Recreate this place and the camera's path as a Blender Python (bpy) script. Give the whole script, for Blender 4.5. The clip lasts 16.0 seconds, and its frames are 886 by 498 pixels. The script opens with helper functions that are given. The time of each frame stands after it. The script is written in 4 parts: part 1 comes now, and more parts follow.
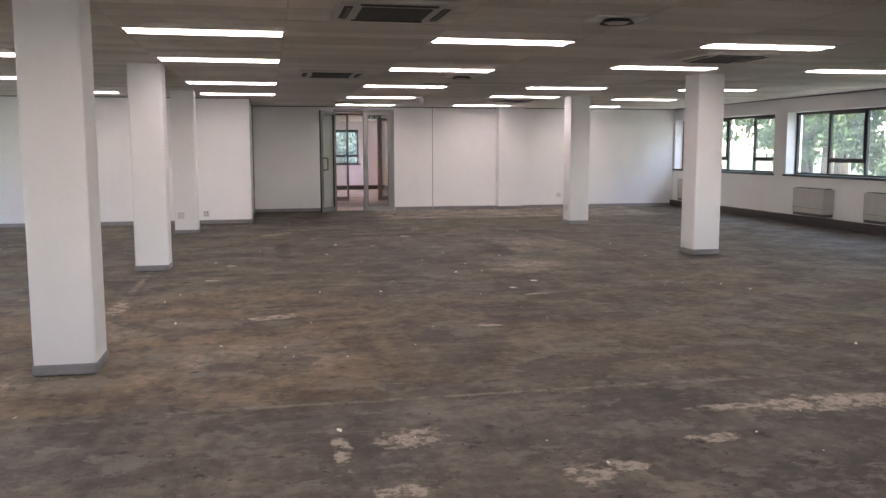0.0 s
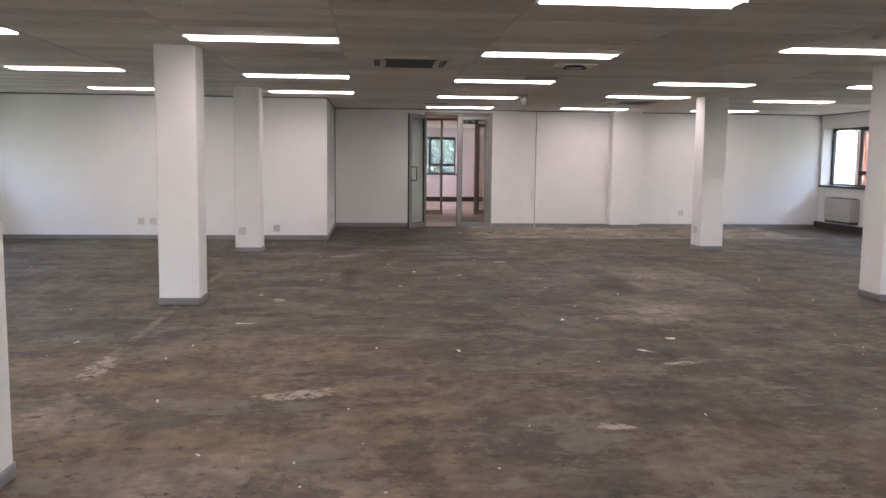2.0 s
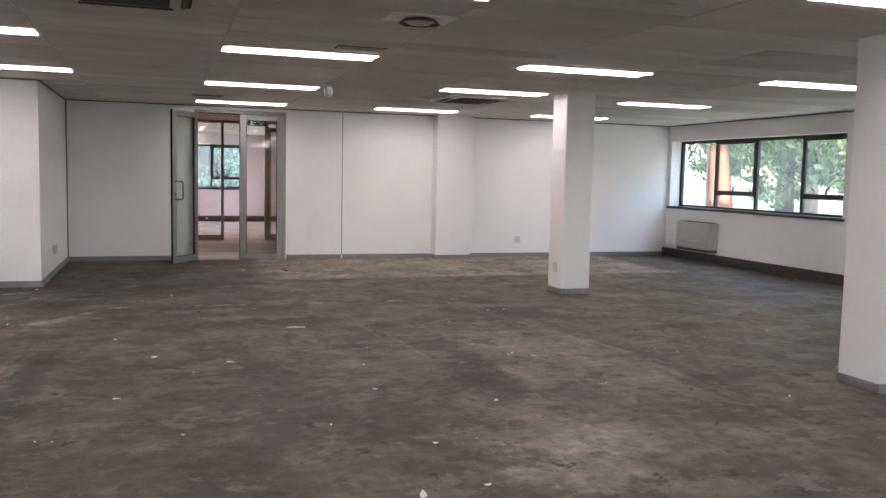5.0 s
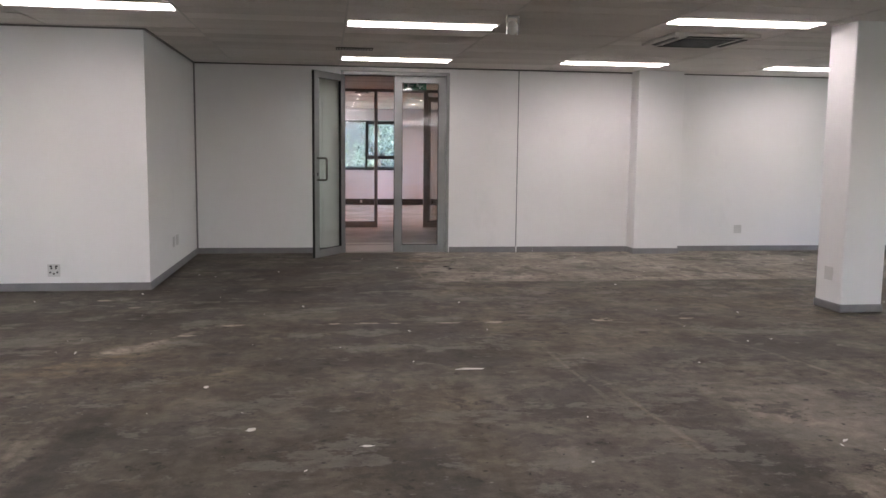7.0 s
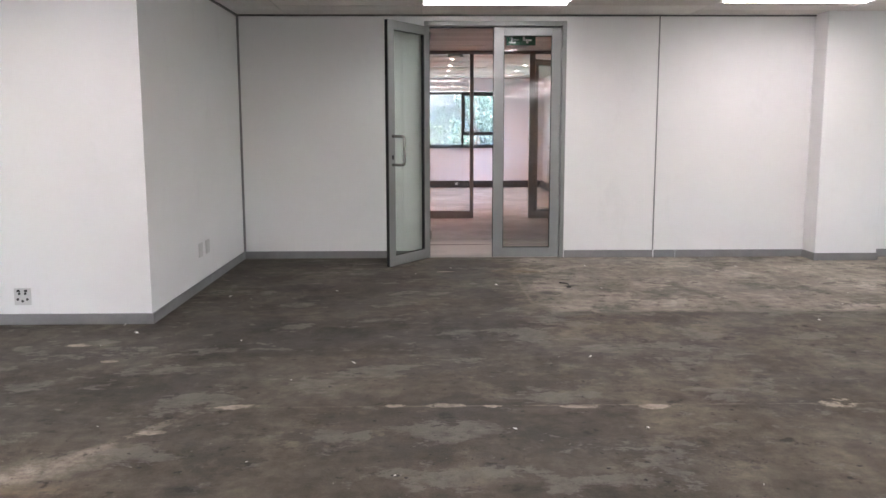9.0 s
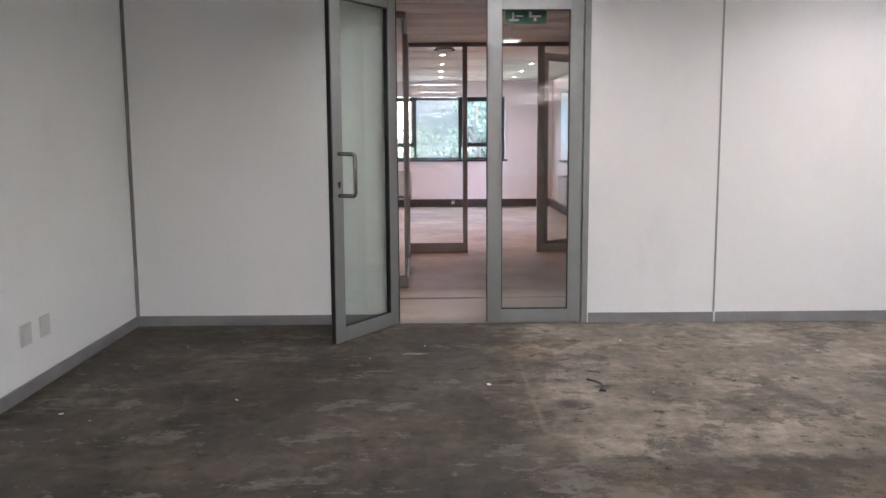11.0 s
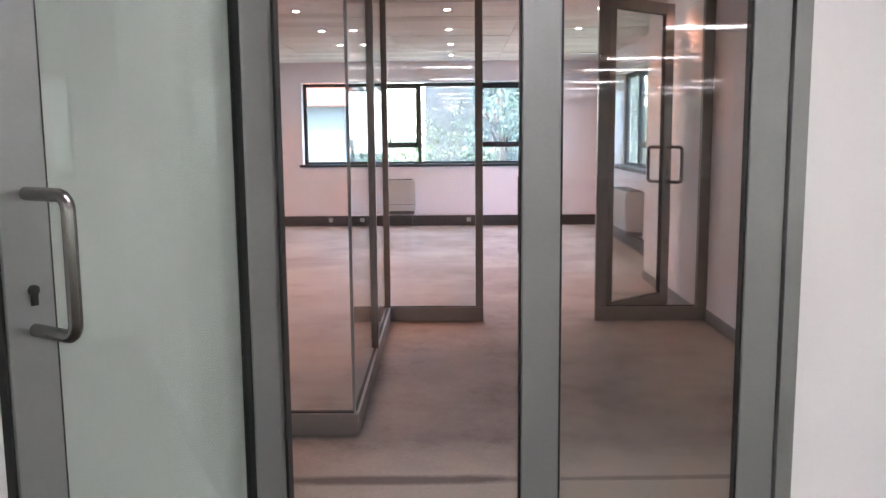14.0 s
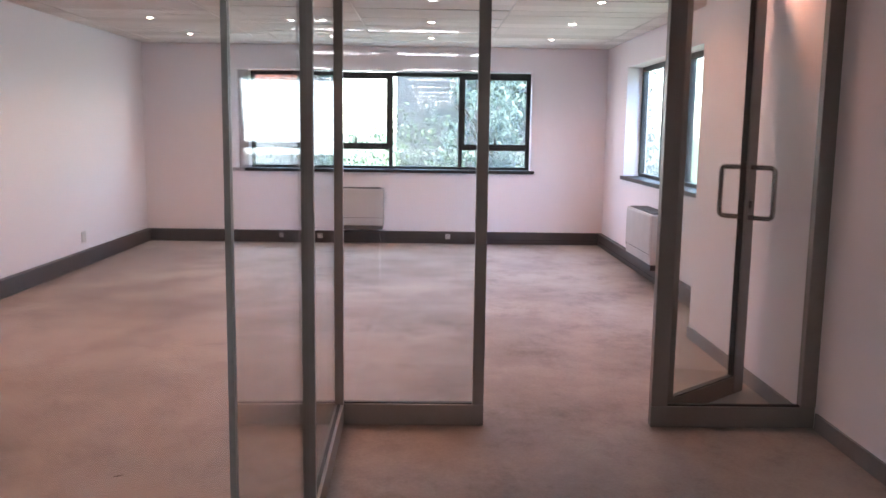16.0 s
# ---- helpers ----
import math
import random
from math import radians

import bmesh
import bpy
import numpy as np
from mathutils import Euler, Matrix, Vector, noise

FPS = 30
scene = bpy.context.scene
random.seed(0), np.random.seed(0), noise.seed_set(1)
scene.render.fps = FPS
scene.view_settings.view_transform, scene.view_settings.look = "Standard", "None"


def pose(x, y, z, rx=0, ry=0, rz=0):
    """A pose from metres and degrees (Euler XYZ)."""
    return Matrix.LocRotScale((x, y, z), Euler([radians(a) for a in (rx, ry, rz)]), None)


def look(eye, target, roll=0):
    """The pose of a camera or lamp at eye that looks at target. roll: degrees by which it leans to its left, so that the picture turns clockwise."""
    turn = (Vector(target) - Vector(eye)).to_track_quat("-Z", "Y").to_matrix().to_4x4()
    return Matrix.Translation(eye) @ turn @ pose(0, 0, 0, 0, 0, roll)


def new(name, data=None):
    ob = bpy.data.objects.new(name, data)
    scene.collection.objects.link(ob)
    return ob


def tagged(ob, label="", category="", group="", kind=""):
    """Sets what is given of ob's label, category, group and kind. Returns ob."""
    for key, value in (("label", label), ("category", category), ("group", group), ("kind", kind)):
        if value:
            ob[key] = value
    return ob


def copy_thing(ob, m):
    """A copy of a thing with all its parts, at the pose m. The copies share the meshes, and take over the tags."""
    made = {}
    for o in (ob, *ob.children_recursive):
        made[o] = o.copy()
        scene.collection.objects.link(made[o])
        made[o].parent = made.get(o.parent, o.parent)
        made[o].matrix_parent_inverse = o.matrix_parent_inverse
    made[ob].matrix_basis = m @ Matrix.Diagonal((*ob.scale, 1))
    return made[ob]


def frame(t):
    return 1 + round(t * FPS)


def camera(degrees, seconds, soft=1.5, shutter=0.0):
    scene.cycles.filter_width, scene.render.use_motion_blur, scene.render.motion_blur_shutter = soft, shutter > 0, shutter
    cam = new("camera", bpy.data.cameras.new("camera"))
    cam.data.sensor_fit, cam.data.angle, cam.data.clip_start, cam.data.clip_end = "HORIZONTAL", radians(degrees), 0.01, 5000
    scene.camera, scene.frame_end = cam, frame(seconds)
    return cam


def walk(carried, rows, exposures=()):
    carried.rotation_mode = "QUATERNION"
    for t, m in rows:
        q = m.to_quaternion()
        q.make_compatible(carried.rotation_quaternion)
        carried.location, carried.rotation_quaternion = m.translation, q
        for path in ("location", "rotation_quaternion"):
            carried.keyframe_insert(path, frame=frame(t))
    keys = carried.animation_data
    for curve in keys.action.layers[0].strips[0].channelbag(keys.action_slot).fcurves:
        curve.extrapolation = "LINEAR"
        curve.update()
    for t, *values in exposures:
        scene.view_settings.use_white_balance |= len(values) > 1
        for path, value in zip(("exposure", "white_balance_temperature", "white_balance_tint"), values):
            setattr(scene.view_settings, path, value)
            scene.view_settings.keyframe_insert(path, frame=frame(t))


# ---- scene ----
import itertools

cam = camera(55.3, 16.0)
PATH = [
    (0, (0.233, 0.529, 1.447), (0.634, 2.474, 1.213), -0.1),
    (0.5, (0.389, 1.034, 1.439), (0.68, 3.001, 1.222), 0.5),
    (1, (0.503, 1.648, 1.412), (0.683, 3.627, 1.189), 0.3),
    (1.5, (0.611, 2.233, 1.416), (0.782, 4.213, 1.192), -0.1),
    (2, (0.691, 2.866, 1.424), (0.857, 4.848, 1.212), 0.6),
    (2.5, (0.806, 3.475, 1.427), (0.967, 5.459, 1.225), -0.0),
    (3, (0.886, 4.135, 1.432), (1.041, 6.119, 1.236), -0.2),
    (3.5, (0.96, 4.819, 1.451), (1.159, 6.8, 1.259), -0.3),
    (4, (1.112, 5.47, 1.476), (1.526, 7.419, 1.297), 0.3),
    (4.2, (1.179, 5.731, 1.476), (1.733, 7.645, 1.302), 0.4),
    (6.3, (1.386, 8.424, 1.352), (2.038, 10.307, 1.178), 1.5),
    (6.5, (1.455, 8.759, 1.358), (2.014, 10.67, 1.17), 0.9),
    (7, (1.573, 9.399, 1.32), (1.845, 11.368, 1.097), 0.6),
    (7.5, (1.615, 10.034, 1.35), (1.715, 12.015, 1.094), 0.5),
    (8, (1.657, 10.669, 1.338), (1.718, 12.651, 1.075), 0.2),
    (8.5, (1.735, 11.335, 1.332), (1.763, 13.314, 1.046), -0.4),
    (9, (1.792, 11.982, 1.322), (1.828, 13.962, 1.041), -0.1),
    (9.2, (1.83, 12.205, 1.338), (1.855, 14.186, 1.066), 0.2),
    (11.5, (2.149, 15.237, 1.353), (2.175, 17.22, 1.093), -0.6),
    (12, (2.219, 15.886, 1.351), (2.253, 17.866, 1.073), -0.8),
    (12.5, (2.253, 16.525, 1.356), (2.275, 18.504, 1.07), -1.0),
    (13, (2.302, 17.163, 1.367), (2.301, 19.145, 1.097), -1.2),
    (13.5, (2.296, 17.794, 1.369), (2.234, 19.777, 1.113), 0.1),
    (14, (2.3, 18.439, 1.359), (2.262, 20.421, 1.093), -0.5),
    (14.5, (2.292, 19.039, 1.36), (2.265, 21.023, 1.106), -0.1),
    (15, (2.316, 19.626, 1.335), (2.299, 21.611, 1.091), -0.5),
    (15.5, (2.27, 20.16, 1.351), (2.287, 22.142, 1.081), 0.2),
    (16, (2.192, 20.575, 1.427), (2.229, 22.555, 1.150), 0.8),
]
walk(cam, [(t, look(eye, target, roll)) for t, eye, target, roll in PATH], exposures=[(0, 3.87, 6900, 15), (1, 3.78, 6875, 14.8), (1.5, 4.02, 6860, 14.6), (2, 3.95, 6850, 14.5), (2.5, 3.85, 6825, 14.2), (3, 3.87, 6800, 14), (3.5, 4.15, 6800, 13.5), (4.0, 3.95, 6750, 13), (6.5, 4.1, 6700, 12), (7, 3.85, 6650, 12), (7.5, 4.0, 6600, 11.5), (8, 4.25, 6550, 11), (8.5, 4.15, 6500, 11), (9, 4.4, 6450, 10), (11.5, 4.3, 6420, 10.3), (13, 4.36, 6400, 10.5), (14.5, 4.4, 6350, 11), (15.2, 4.35, 6300, 10.5), (16, 4.15, 6250, 10)])

# ---- light ----
world = bpy.data.worlds.new("world")
scene.world = world
world.use_nodes = True
wn = world.node_tree.nodes
sky = wn.new("ShaderNodeTexSky")
sky.sky_type, sky.sun_disc = "NISHITA", False
sky.sun_elevation, sky.sun_rotation = radians(62), radians(180)
world.node_tree.links.new(sky.outputs[0], wn["Background"].inputs[0])
wn["Background"].inputs[1].default_value = 0.15
sun = new("sun", bpy.data.lights.new("sun", "SUN"))
sun.data.energy, sun.data.angle, sun.data.color = 1.5, radians(12), (1.0, 0.95, 0.88)
sun.matrix_world = pose(0, 0, 30, 28, 0, 0)
LAMP = 1.17     # office luminaires
SPOT = 1.7      # warm downlights, watts


def sky_window(m, width, height, watts):
    """Area lamp added in one window opening to stand in for its skylight; the lamp faces its own -z."""
    d = bpy.data.lights.new("daylight_fill_lamp", "AREA")
    d.shape, d.size, d.size_y, d.energy, d.color = "RECTANGLE", width, height, watts, (0.86, 0.93, 1.0)
    new("daylight_fill_lamp", d).matrix_world = m


sky_window(pose(10.56, 18.40, 1.56, 0, 74, 0), 0.95, 4.2, 0.6)
sky_window(pose(10.56, 13.78, 1.56, 0, 74, 0), 0.95, 4.0, 0.5)
sky_window(pose(-5.80, 15.40, 1.56, 0, -74, 0), 0.95, 3.7, 0.6)
sky_window(pose(1.71, 31.40, 1.56, -74, 0, 0), 3.4, 0.95, 1.9)
sky_window(pose(4.52, 28.48, 1.56, 0, 74, 0), 0.95, 3.4, 0.6)

# ---- materials ----
def nodes_of(name):
    m = bpy.data.materials.new(name)
    m.use_nodes = True
    nt = m.node_tree
    return m, nt, nt.nodes["Principled BSDF"]


def add_noise(nt, scale, detail=4, rough=0.6, coord="Object", stretch=None):
    tc = nt.nodes.new("ShaderNodeTexCoord")
    src = tc.outputs[coord]
    if stretch:
        mp = nt.nodes.new("ShaderNodeMapping")
        mp.inputs["Scale"].default_value = stretch
        nt.links.new(src, mp.inputs[0])
        src = mp.outputs[0]
    n = nt.nodes.new("ShaderNodeTexNoise")
    n.inputs["Scale"].default_value, n.inputs["Detail"].default_value, n.inputs["Roughness"].default_value = scale, detail, rough
    nt.links.new(src, n.inputs["Vector"])
    return n.outputs["Fac"]


def ramp(nt, fac, stops):
    r = nt.nodes.new("ShaderNodeValToRGB")
    while len(r.color_ramp.elements) < len(stops):
        r.color_ramp.elements.new(0.5)
    for e, (p, c) in zip(r.color_ramp.elements, stops):
        e.position = p
        e.color = (*c, 1) if isinstance(c, tuple) else (c, c, c, 1)
    nt.links.new(fac, r.inputs[0])
    return r.outputs[0]


def mix(nt, fac, a, b, mode="MIX"):
    m = nt.nodes.new("ShaderNodeMix")
    m.data_type, m.blend_type = "RGBA", mode
    for i, v in ((0, fac), (6, a), (7, b)):
        if isinstance(v, (int, float)):
            m.inputs[i].default_value = v
        elif isinstance(v, tuple):
            m.inputs[i].default_value = (*v, 1)
        else:
            nt.links.new(v, m.inputs[i])
    return m.outputs[2]


def bump(nt, bsdf, h, strength=0.2, dist=0.01):
    b = nt.nodes.new("ShaderNodeBump")
    b.inputs["Strength"].default_value, b.inputs["Distance"].default_value = strength, dist
    nt.links.new(h, b.inputs["Height"])
    nt.links.new(b.outputs[0], bsdf.inputs["Normal"])


def plain(name, col, rough=0.5, metal=0.0, vary=0.06, scale=6.0, relief=0.0, fine=90.0):
    m, nt, b = nodes_of(name)
    b.inputs["Roughness"].default_value, b.inputs["Metallic"].default_value = rough, metal
    lo = tuple(c * (1 - vary) for c in col)
    hi = tuple(min(1, c * (1 + vary)) for c in col)
    c1 = ramp(nt, add_noise(nt, scale), [(0.3, lo), (0.7, hi)])
    c2 = ramp(nt, add_noise(nt, fine, 2), [(0.3, 1 - vary * 0.6), (0.7, 1.0)])
    nt.links.new(mix(nt, 1.0, c1, c2, "MULTIPLY"), b.inputs["Base Color"])
    if relief:
        bump(nt, b, add_noise(nt, fine, 3), relief, 0.002)
    return m


def glow(name, col, strength):
    m, nt, b = nodes_of(name)
    b.inputs["Base Color"].default_value = (0.8, 0.8, 0.8, 1)
    b.inputs["Emission Color"].default_value = (*col, 1)
    b.inputs["Emission Strength"].default_value = strength
    return m


def mask(nt, fac, stops):
    """A ramp between two values, as a plain number."""
    (p0, v0), (p1, v1) = stops
    r = nt.nodes.new("ShaderNodeMapRange")
    for k, v in ((1, p0), (2, p1), (3, v0), (4, v1)):
        r.inputs[k].default_value = v
    nt.links.new(fac, r.inputs[0])
    return r.outputs[0]


def pane_glass(name, tint, gloss=0.9, haze=0.0):
    m = bpy.data.materials.new(name)
    m.use_nodes = True
    nt = m.node_tree
    nt.nodes.clear()
    out = nt.nodes.new("ShaderNodeOutputMaterial")
    tr, gl, mx = nt.nodes.new("ShaderNodeBsdfTransparent"), nt.nodes.new("ShaderNodeBsdfGlossy"), nt.nodes.new("ShaderNodeMixShader")
    tr.inputs[0].default_value = (*tint, 1)
    gl.inputs["Roughness"].default_value = 0.0
    gl.inputs["Color"].default_value = (gloss, gloss, gloss, 1)
    lw = nt.nodes.new("ShaderNodeLayerWeight")
    p, s = nt.nodes.new("ShaderNodeMath"), nt.nodes.new("ShaderNodeMath")
    p.operation, s.operation = "POWER", "MULTIPLY_ADD"
    p.inputs[1].default_value, s.inputs[1].default_value, s.inputs[2].default_value = 5.0, 0.95, 0.04
    lw.inputs[0].default_value = 0.5
    nt.links.new(lw.outputs["Facing"], p.inputs[0])
    nt.links.new(p.outputs[0], s.inputs[0])
    nt.links.new(s.outputs[0], mx.inputs[0])
    clear = tr.outputs[0]
    # Pale film added to wash out the view, as outdoor glare does.
    if haze:
        film, dm = nt.nodes.new("ShaderNodeBsdfTranslucent"), nt.nodes.new("ShaderNodeMixShader")
        film.inputs[0].default_value = (0.85, 0.86, 0.84, 1)
        nt.links.new(mask(nt, add_noise(nt, 2.5, 6, 0.65), [(0.3, haze * 0.6), (0.7, haze * 1.5)]), dm.inputs[0])
        nt.links.new(clear, dm.inputs[1])
        nt.links.new(film.outputs[0], dm.inputs[2])
        clear = dm.outputs[0]
    nt.links.new(clear, mx.inputs[1])
    nt.links.new(gl.outputs[0], mx.inputs[2])
    nt.links.new(mx.outputs[0], out.inputs[0])
    return m


def field(nt, x, y, hx, hy, turn=0, rect=False, wobble=None, amount=0.5, soft=0.35):
    """A mask round (x, y) with half sizes hx, hy, its edge broken by wobble."""
    tc, mp, ln = nt.nodes.new("ShaderNodeTexCoord"), nt.nodes.new("ShaderNodeMapping"), nt.nodes.new("ShaderNodeVectorMath")
    mp.vector_type = "TEXTURE"
    mp.inputs["Location"].default_value, mp.inputs["Rotation"].default_value, mp.inputs["Scale"].default_value = (x, y, 0), (0, 0, radians(turn)), (hx, hy, 1)
    nt.links.new(tc.outputs["Object"], mp.inputs[0])
    if rect:
        ln.operation = "ABSOLUTE"
        nt.links.new(mp.outputs[0], ln.inputs[0])
        se, mx = nt.nodes.new("ShaderNodeSeparateXYZ"), nt.nodes.new("ShaderNodeMath")
        mx.operation = "MAXIMUM"
        nt.links.new(ln.outputs[0], se.inputs[0])
        nt.links.new(se.outputs[0], mx.inputs[0])
        nt.links.new(se.outputs[1], mx.inputs[1])
        d = mx.outputs[0]
    else:
        ln.operation = "LENGTH"
        nt.links.new(mp.outputs[0], ln.inputs[0])
        d = ln.outputs["Value"]
    ma = nt.nodes.new("ShaderNodeMath")
    ma.operation = "MULTIPLY_ADD"
    nt.links.new(wobble, ma.inputs[0])
    ma.inputs[1].default_value = amount
    nt.links.new(d, ma.inputs[2])
    mr = nt.nodes.new("ShaderNodeMapRange")
    mr.inputs[1].default_value, mr.inputs[2].default_value = 1 + amount * 0.5, 1 + amount * 0.5 - soft
    nt.links.new(ma.outputs[0], mr.inputs[0])
    return mr.outputs[0]


def times(nt, a, v):
    m = nt.nodes.new("ShaderNodeMath")
    m.operation = "MULTIPLY"
    nt.links.new(a, m.inputs[0])
    if isinstance(v, (int, float)):
        m.inputs[1].default_value = v
    else:
        nt.links.new(v, m.inputs[1])
    return m.outputs[0]


def most(nt, a, b):
    if a is None:
        return b
    m = nt.nodes.new("ShaderNodeMath")
    m.operation = "MAXIMUM"
    nt.links.new(a, m.inputs[0])
    nt.links.new(b, m.inputs[1])
    return m.outputs[0]


def concrete_floor(y0, y1):
    """One pour, from y0 to y1. Bare screed with old carpet glue, grey worn fields, dark grime, pale scuffs and filler spots."""
    m, nt, b = nodes_of("glue_stained_screed")
    big = add_noise(nt, 0.33, 5, 0.6)
    base = ramp(nt, big, [(0.36, (0.086, 0.076, 0.060)), (0.46, (0.096, 0.083, 0.063)), (0.54, (0.110, 0.092, 0.067)), (0.64, (0.106, 0.093, 0.074))])
    wob, wob2 = add_noise(nt, 4.5, 7, 0.7), add_noise(nt, 13, 5, 0.7)
    worn = mask(nt, add_noise(nt, 7, 6, 0.75), [(0.36, 0.25), (0.56, 1.0)])
    flakes = mask(nt, add_noise(nt, 9, 7, 0.78), [(0.44, 0.0), (0.52, 1.0)])
    c = base
    grey, tan, dark, pale, white = (0.112, 0.099, 0.083), (0.162, 0.118, 0.076), (0.027, 0.0245, 0.021), (0.265, 0.235, 0.192), (0.40, 0.34, 0.28)
    # worn fields: x, y, half sizes, colour, strength
    for x, y, hx, hy, col, s in ((1.5, 1.2, 8.0, 4.08, grey, 0.75), (-2.0, 7.5, 3.3, 1.9, tan, 0.5), (1.5, 7.0, 1.9, 1.5, tan, 0.30), (5.8, 19.32, 3.22, 1.36, pale, 0.85), (1.15, 18.7, 1.35, 1.9, dark, 0.42),
                                 (2.3, 15.72, 0.55, 0.28, dark, 0.45), (0.43, 13.1, 0.11, 1.15, dark, 0.5), (4.2, 13.4, 1.0, 1.4, grey, 0.45), (7.5, 9.0, 2.0, 4.0, grey, 0.5), (-0.6, 7.0, 1.5, 1.7, tan, 0.65), (0.2, 16.2, 2.4, 1.6, dark, 0.16), (4.25, 12.6, 0.6, 1.35, pale, 0.35), (3.45, 12.55, 0.2, 1.45, dark, 0.4), (2.8, 13.0, 0.42, 1.3, grey, 0.6), (0.28, 13.0, 0.05, 1.0, pale, 0.5), (4.9, 12.0, 0.04, 1.6, pale, 0.5), (5.05, 12.0, 0.10, 1.7, dark, 0.4), (3.0, 9.0, 0.35, 0.9, dark, 0.25)):
        if y + hy + 0.3 < y0 or y - hy - 0.3 > y1:
            continue
        c = mix(nt, times(nt, field(nt, x, y, hx, hy, 0, True, wob, 0.18 / min(hx, hy, 1.2), 0.06 / min(hx, hy, 1.2)), s), c, col)
    # blotches
    for x, y, hx, hy, turn, col, s in ((3.15, 10.45, 0.55, 0.5, 0, pale, 0.7), (3.5, 11.2, 0.5, 0.7, 20, pale, 0.4), (0.42, 8.35, 0.6, 0.34, 5, dark, 0.65), (3.6, 7.9, 0.8, 0.25, 0, dark, 0.5), (0.1, 14.75, 0.5, 0.28, 40, tan, 0.75),
                                       (0.75, 19.03, 0.3, 0.17, 10, dark, 0.8), (1.0, 18.6, 0.4, 0.14, -20, dark, 0.7), (2.72, 19.85, 0.2, 0.24, 0, tan, 0.9), (2.43, 19.8, 0.06, 0.11, 0, tan, 0.8), (2.2, 19.9, 0.4, 0.5, 0, dark, 0.5),
                                       (0.25, 16.3, 0.75, 0.3, 20, dark, 0.55), (-0.5, 16.9, 0.5, 0.2, 0, dark, 0.5), (-1.9, 13.0, 0.9, 0.6, 0, dark, 0.4), (1.3, 10.23, 0.17, 0.12, 0, tan, 0.8), (-0.02, 9.47, 0.13, 0.10, 0, tan, 0.9), (0.29, 9.45, 0.13, 0.10, 0, tan, 0.9),
                                       (1.6, 12.4, 0.9, 0.5, 0, dark, 0.3), (5.0, 9.5, 1.1, 0.4, 0, tan, 0.45), (2.87, 19.93, 0.28, 0.14, 10, pale, 0.9), (0.8, 18.97, 0.24, 0.16, 25, dark, 0.9), (1.0, 18.4, 0.35, 0.2, -30, dark, 0.7), (2.79, 18.74, 0.13, 0.10, 0, dark, 0.7), (2.99, 19.03, 0.06, 0.05, 0, dark, 0.9),
                                       (1.9, 17.4, 1.0, 0.45, 15, dark, 0.5), (0.9, 17.5, 0.7, 0.3, -15, dark, 0.6), (3.4, 17.1, 0.6, 0.25, 5, dark, 0.5), (1.44, 14.69, 0.5, 0.25, 30, dark, 0.35), (0.86, 14.96, 0.14, 0.06, 0, dark, 0.8), (3.3, 15.98, 0.5, 0.2, 0, dark, 0.5),
                                       (0.3, 15.2, 0.38, 0.16, 40, pale, 0.8), (2.4, 7.95, 0.7, 0.3, 0, dark, 0.7), (0.3, 7.7, 0.6, 0.28, 0, dark, 0.6), (2.9, 7.5, 0.6, 0.35, 10, dark, 0.5), (3.6, 10.7, 0.45, 0.3, 0, pale, 0.6), (-0.1, 9.0, 0.9, 0.5, 0, tan, 0.5), (6.5, 8.0, 1.2, 0.6, 0, tan, 0.5),
                                       (0.0, 6.4, 0.9, 0.6, 0, pale, 0.5), (-0.9, 7.6, 0.7, 0.5, 0, pale, 0.5), (0.0, 5.6, 0.8, 0.3, 0, tan, 0.6), (2.0, 6.1, 1.2, 0.5, 10, dark, 0.3), (-1.1, 6.1, 0.5, 0.4, 0, pale, 0.6), (4.6, 15.2, 0.8, 0.3, 0, dark, 0.35)):
        if y + hx + hy < y0 or y - hx - hy > y1:
            continue
        c = mix(nt, times(nt, times(nt, field(nt, x, y, hx, hy, turn, False, wob, 0.9, 0.5), s), worn), c, col)
    grime = ramp(nt, add_noise(nt, 0.9, 7, 0.66, stretch=(1.15, 0.8, 1)), [(0.36, 0.74), (0.48, 0.98), (0.62, 1.13)])
    c = mix(nt, 1.0, c, grime, "MULTIPLY")
    mott = ramp(nt, add_noise(nt, 3.0, 7, 0.62, stretch=(1.1, 0.85, 1)), [(0.36, 0.84), (0.5, 1.0), (0.63, 1.15)])
    c = mix(nt, 1.0, c, mott, "MULTIPLY")
    streak = ramp(nt, add_noise(nt, 1.3, 7, 0.62, stretch=(1.5, 0.7, 1)), [(0.36, 0.86), (0.5, 1.0), (0.64, 1.13)])
    c = mix(nt, 1.0, c, streak, "MULTIPLY")
    fine = ramp(nt, add_noise(nt, 11, 6, 0.62), [(0.36, 0.80), (0.5, 1.0), (0.63, 1.25)])
    c = mix(nt, 1.0, c, fine, "MULTIPLY")
    # trowel sweeps, glue residue with hard edges and thin drag marks
    for scale, stretch, lo, hi in ((1.6, (0.7, 1.4, 1), 0.80, 1.16), (3.2, (1.5, 0.6, 1), 0.84, 1.14)):
        c = mix(nt, 1.0, c, ramp(nt, add_noise(nt, scale, 6, 0.68, stretch=stretch), [(0.38, lo), (0.5, 1.0), (0.62, hi)]), "MULTIPLY")
    residue = mask(nt, add_noise(nt, 1.25, 9, 0.74), [(0.525, 0.0), (0.545, 0.72)])
    c = mix(nt, times(nt, residue, worn), c, (0.050, 0.045, 0.038))
    bare = mask(nt, add_noise(nt, 1.7, 9, 0.72, stretch=(0.8, 1.2, 1)), [(0.555, 0.0), (0.575, 0.7)])
    c = mix(nt, times(nt, bare, worn), c, (0.175, 0.160, 0.138))
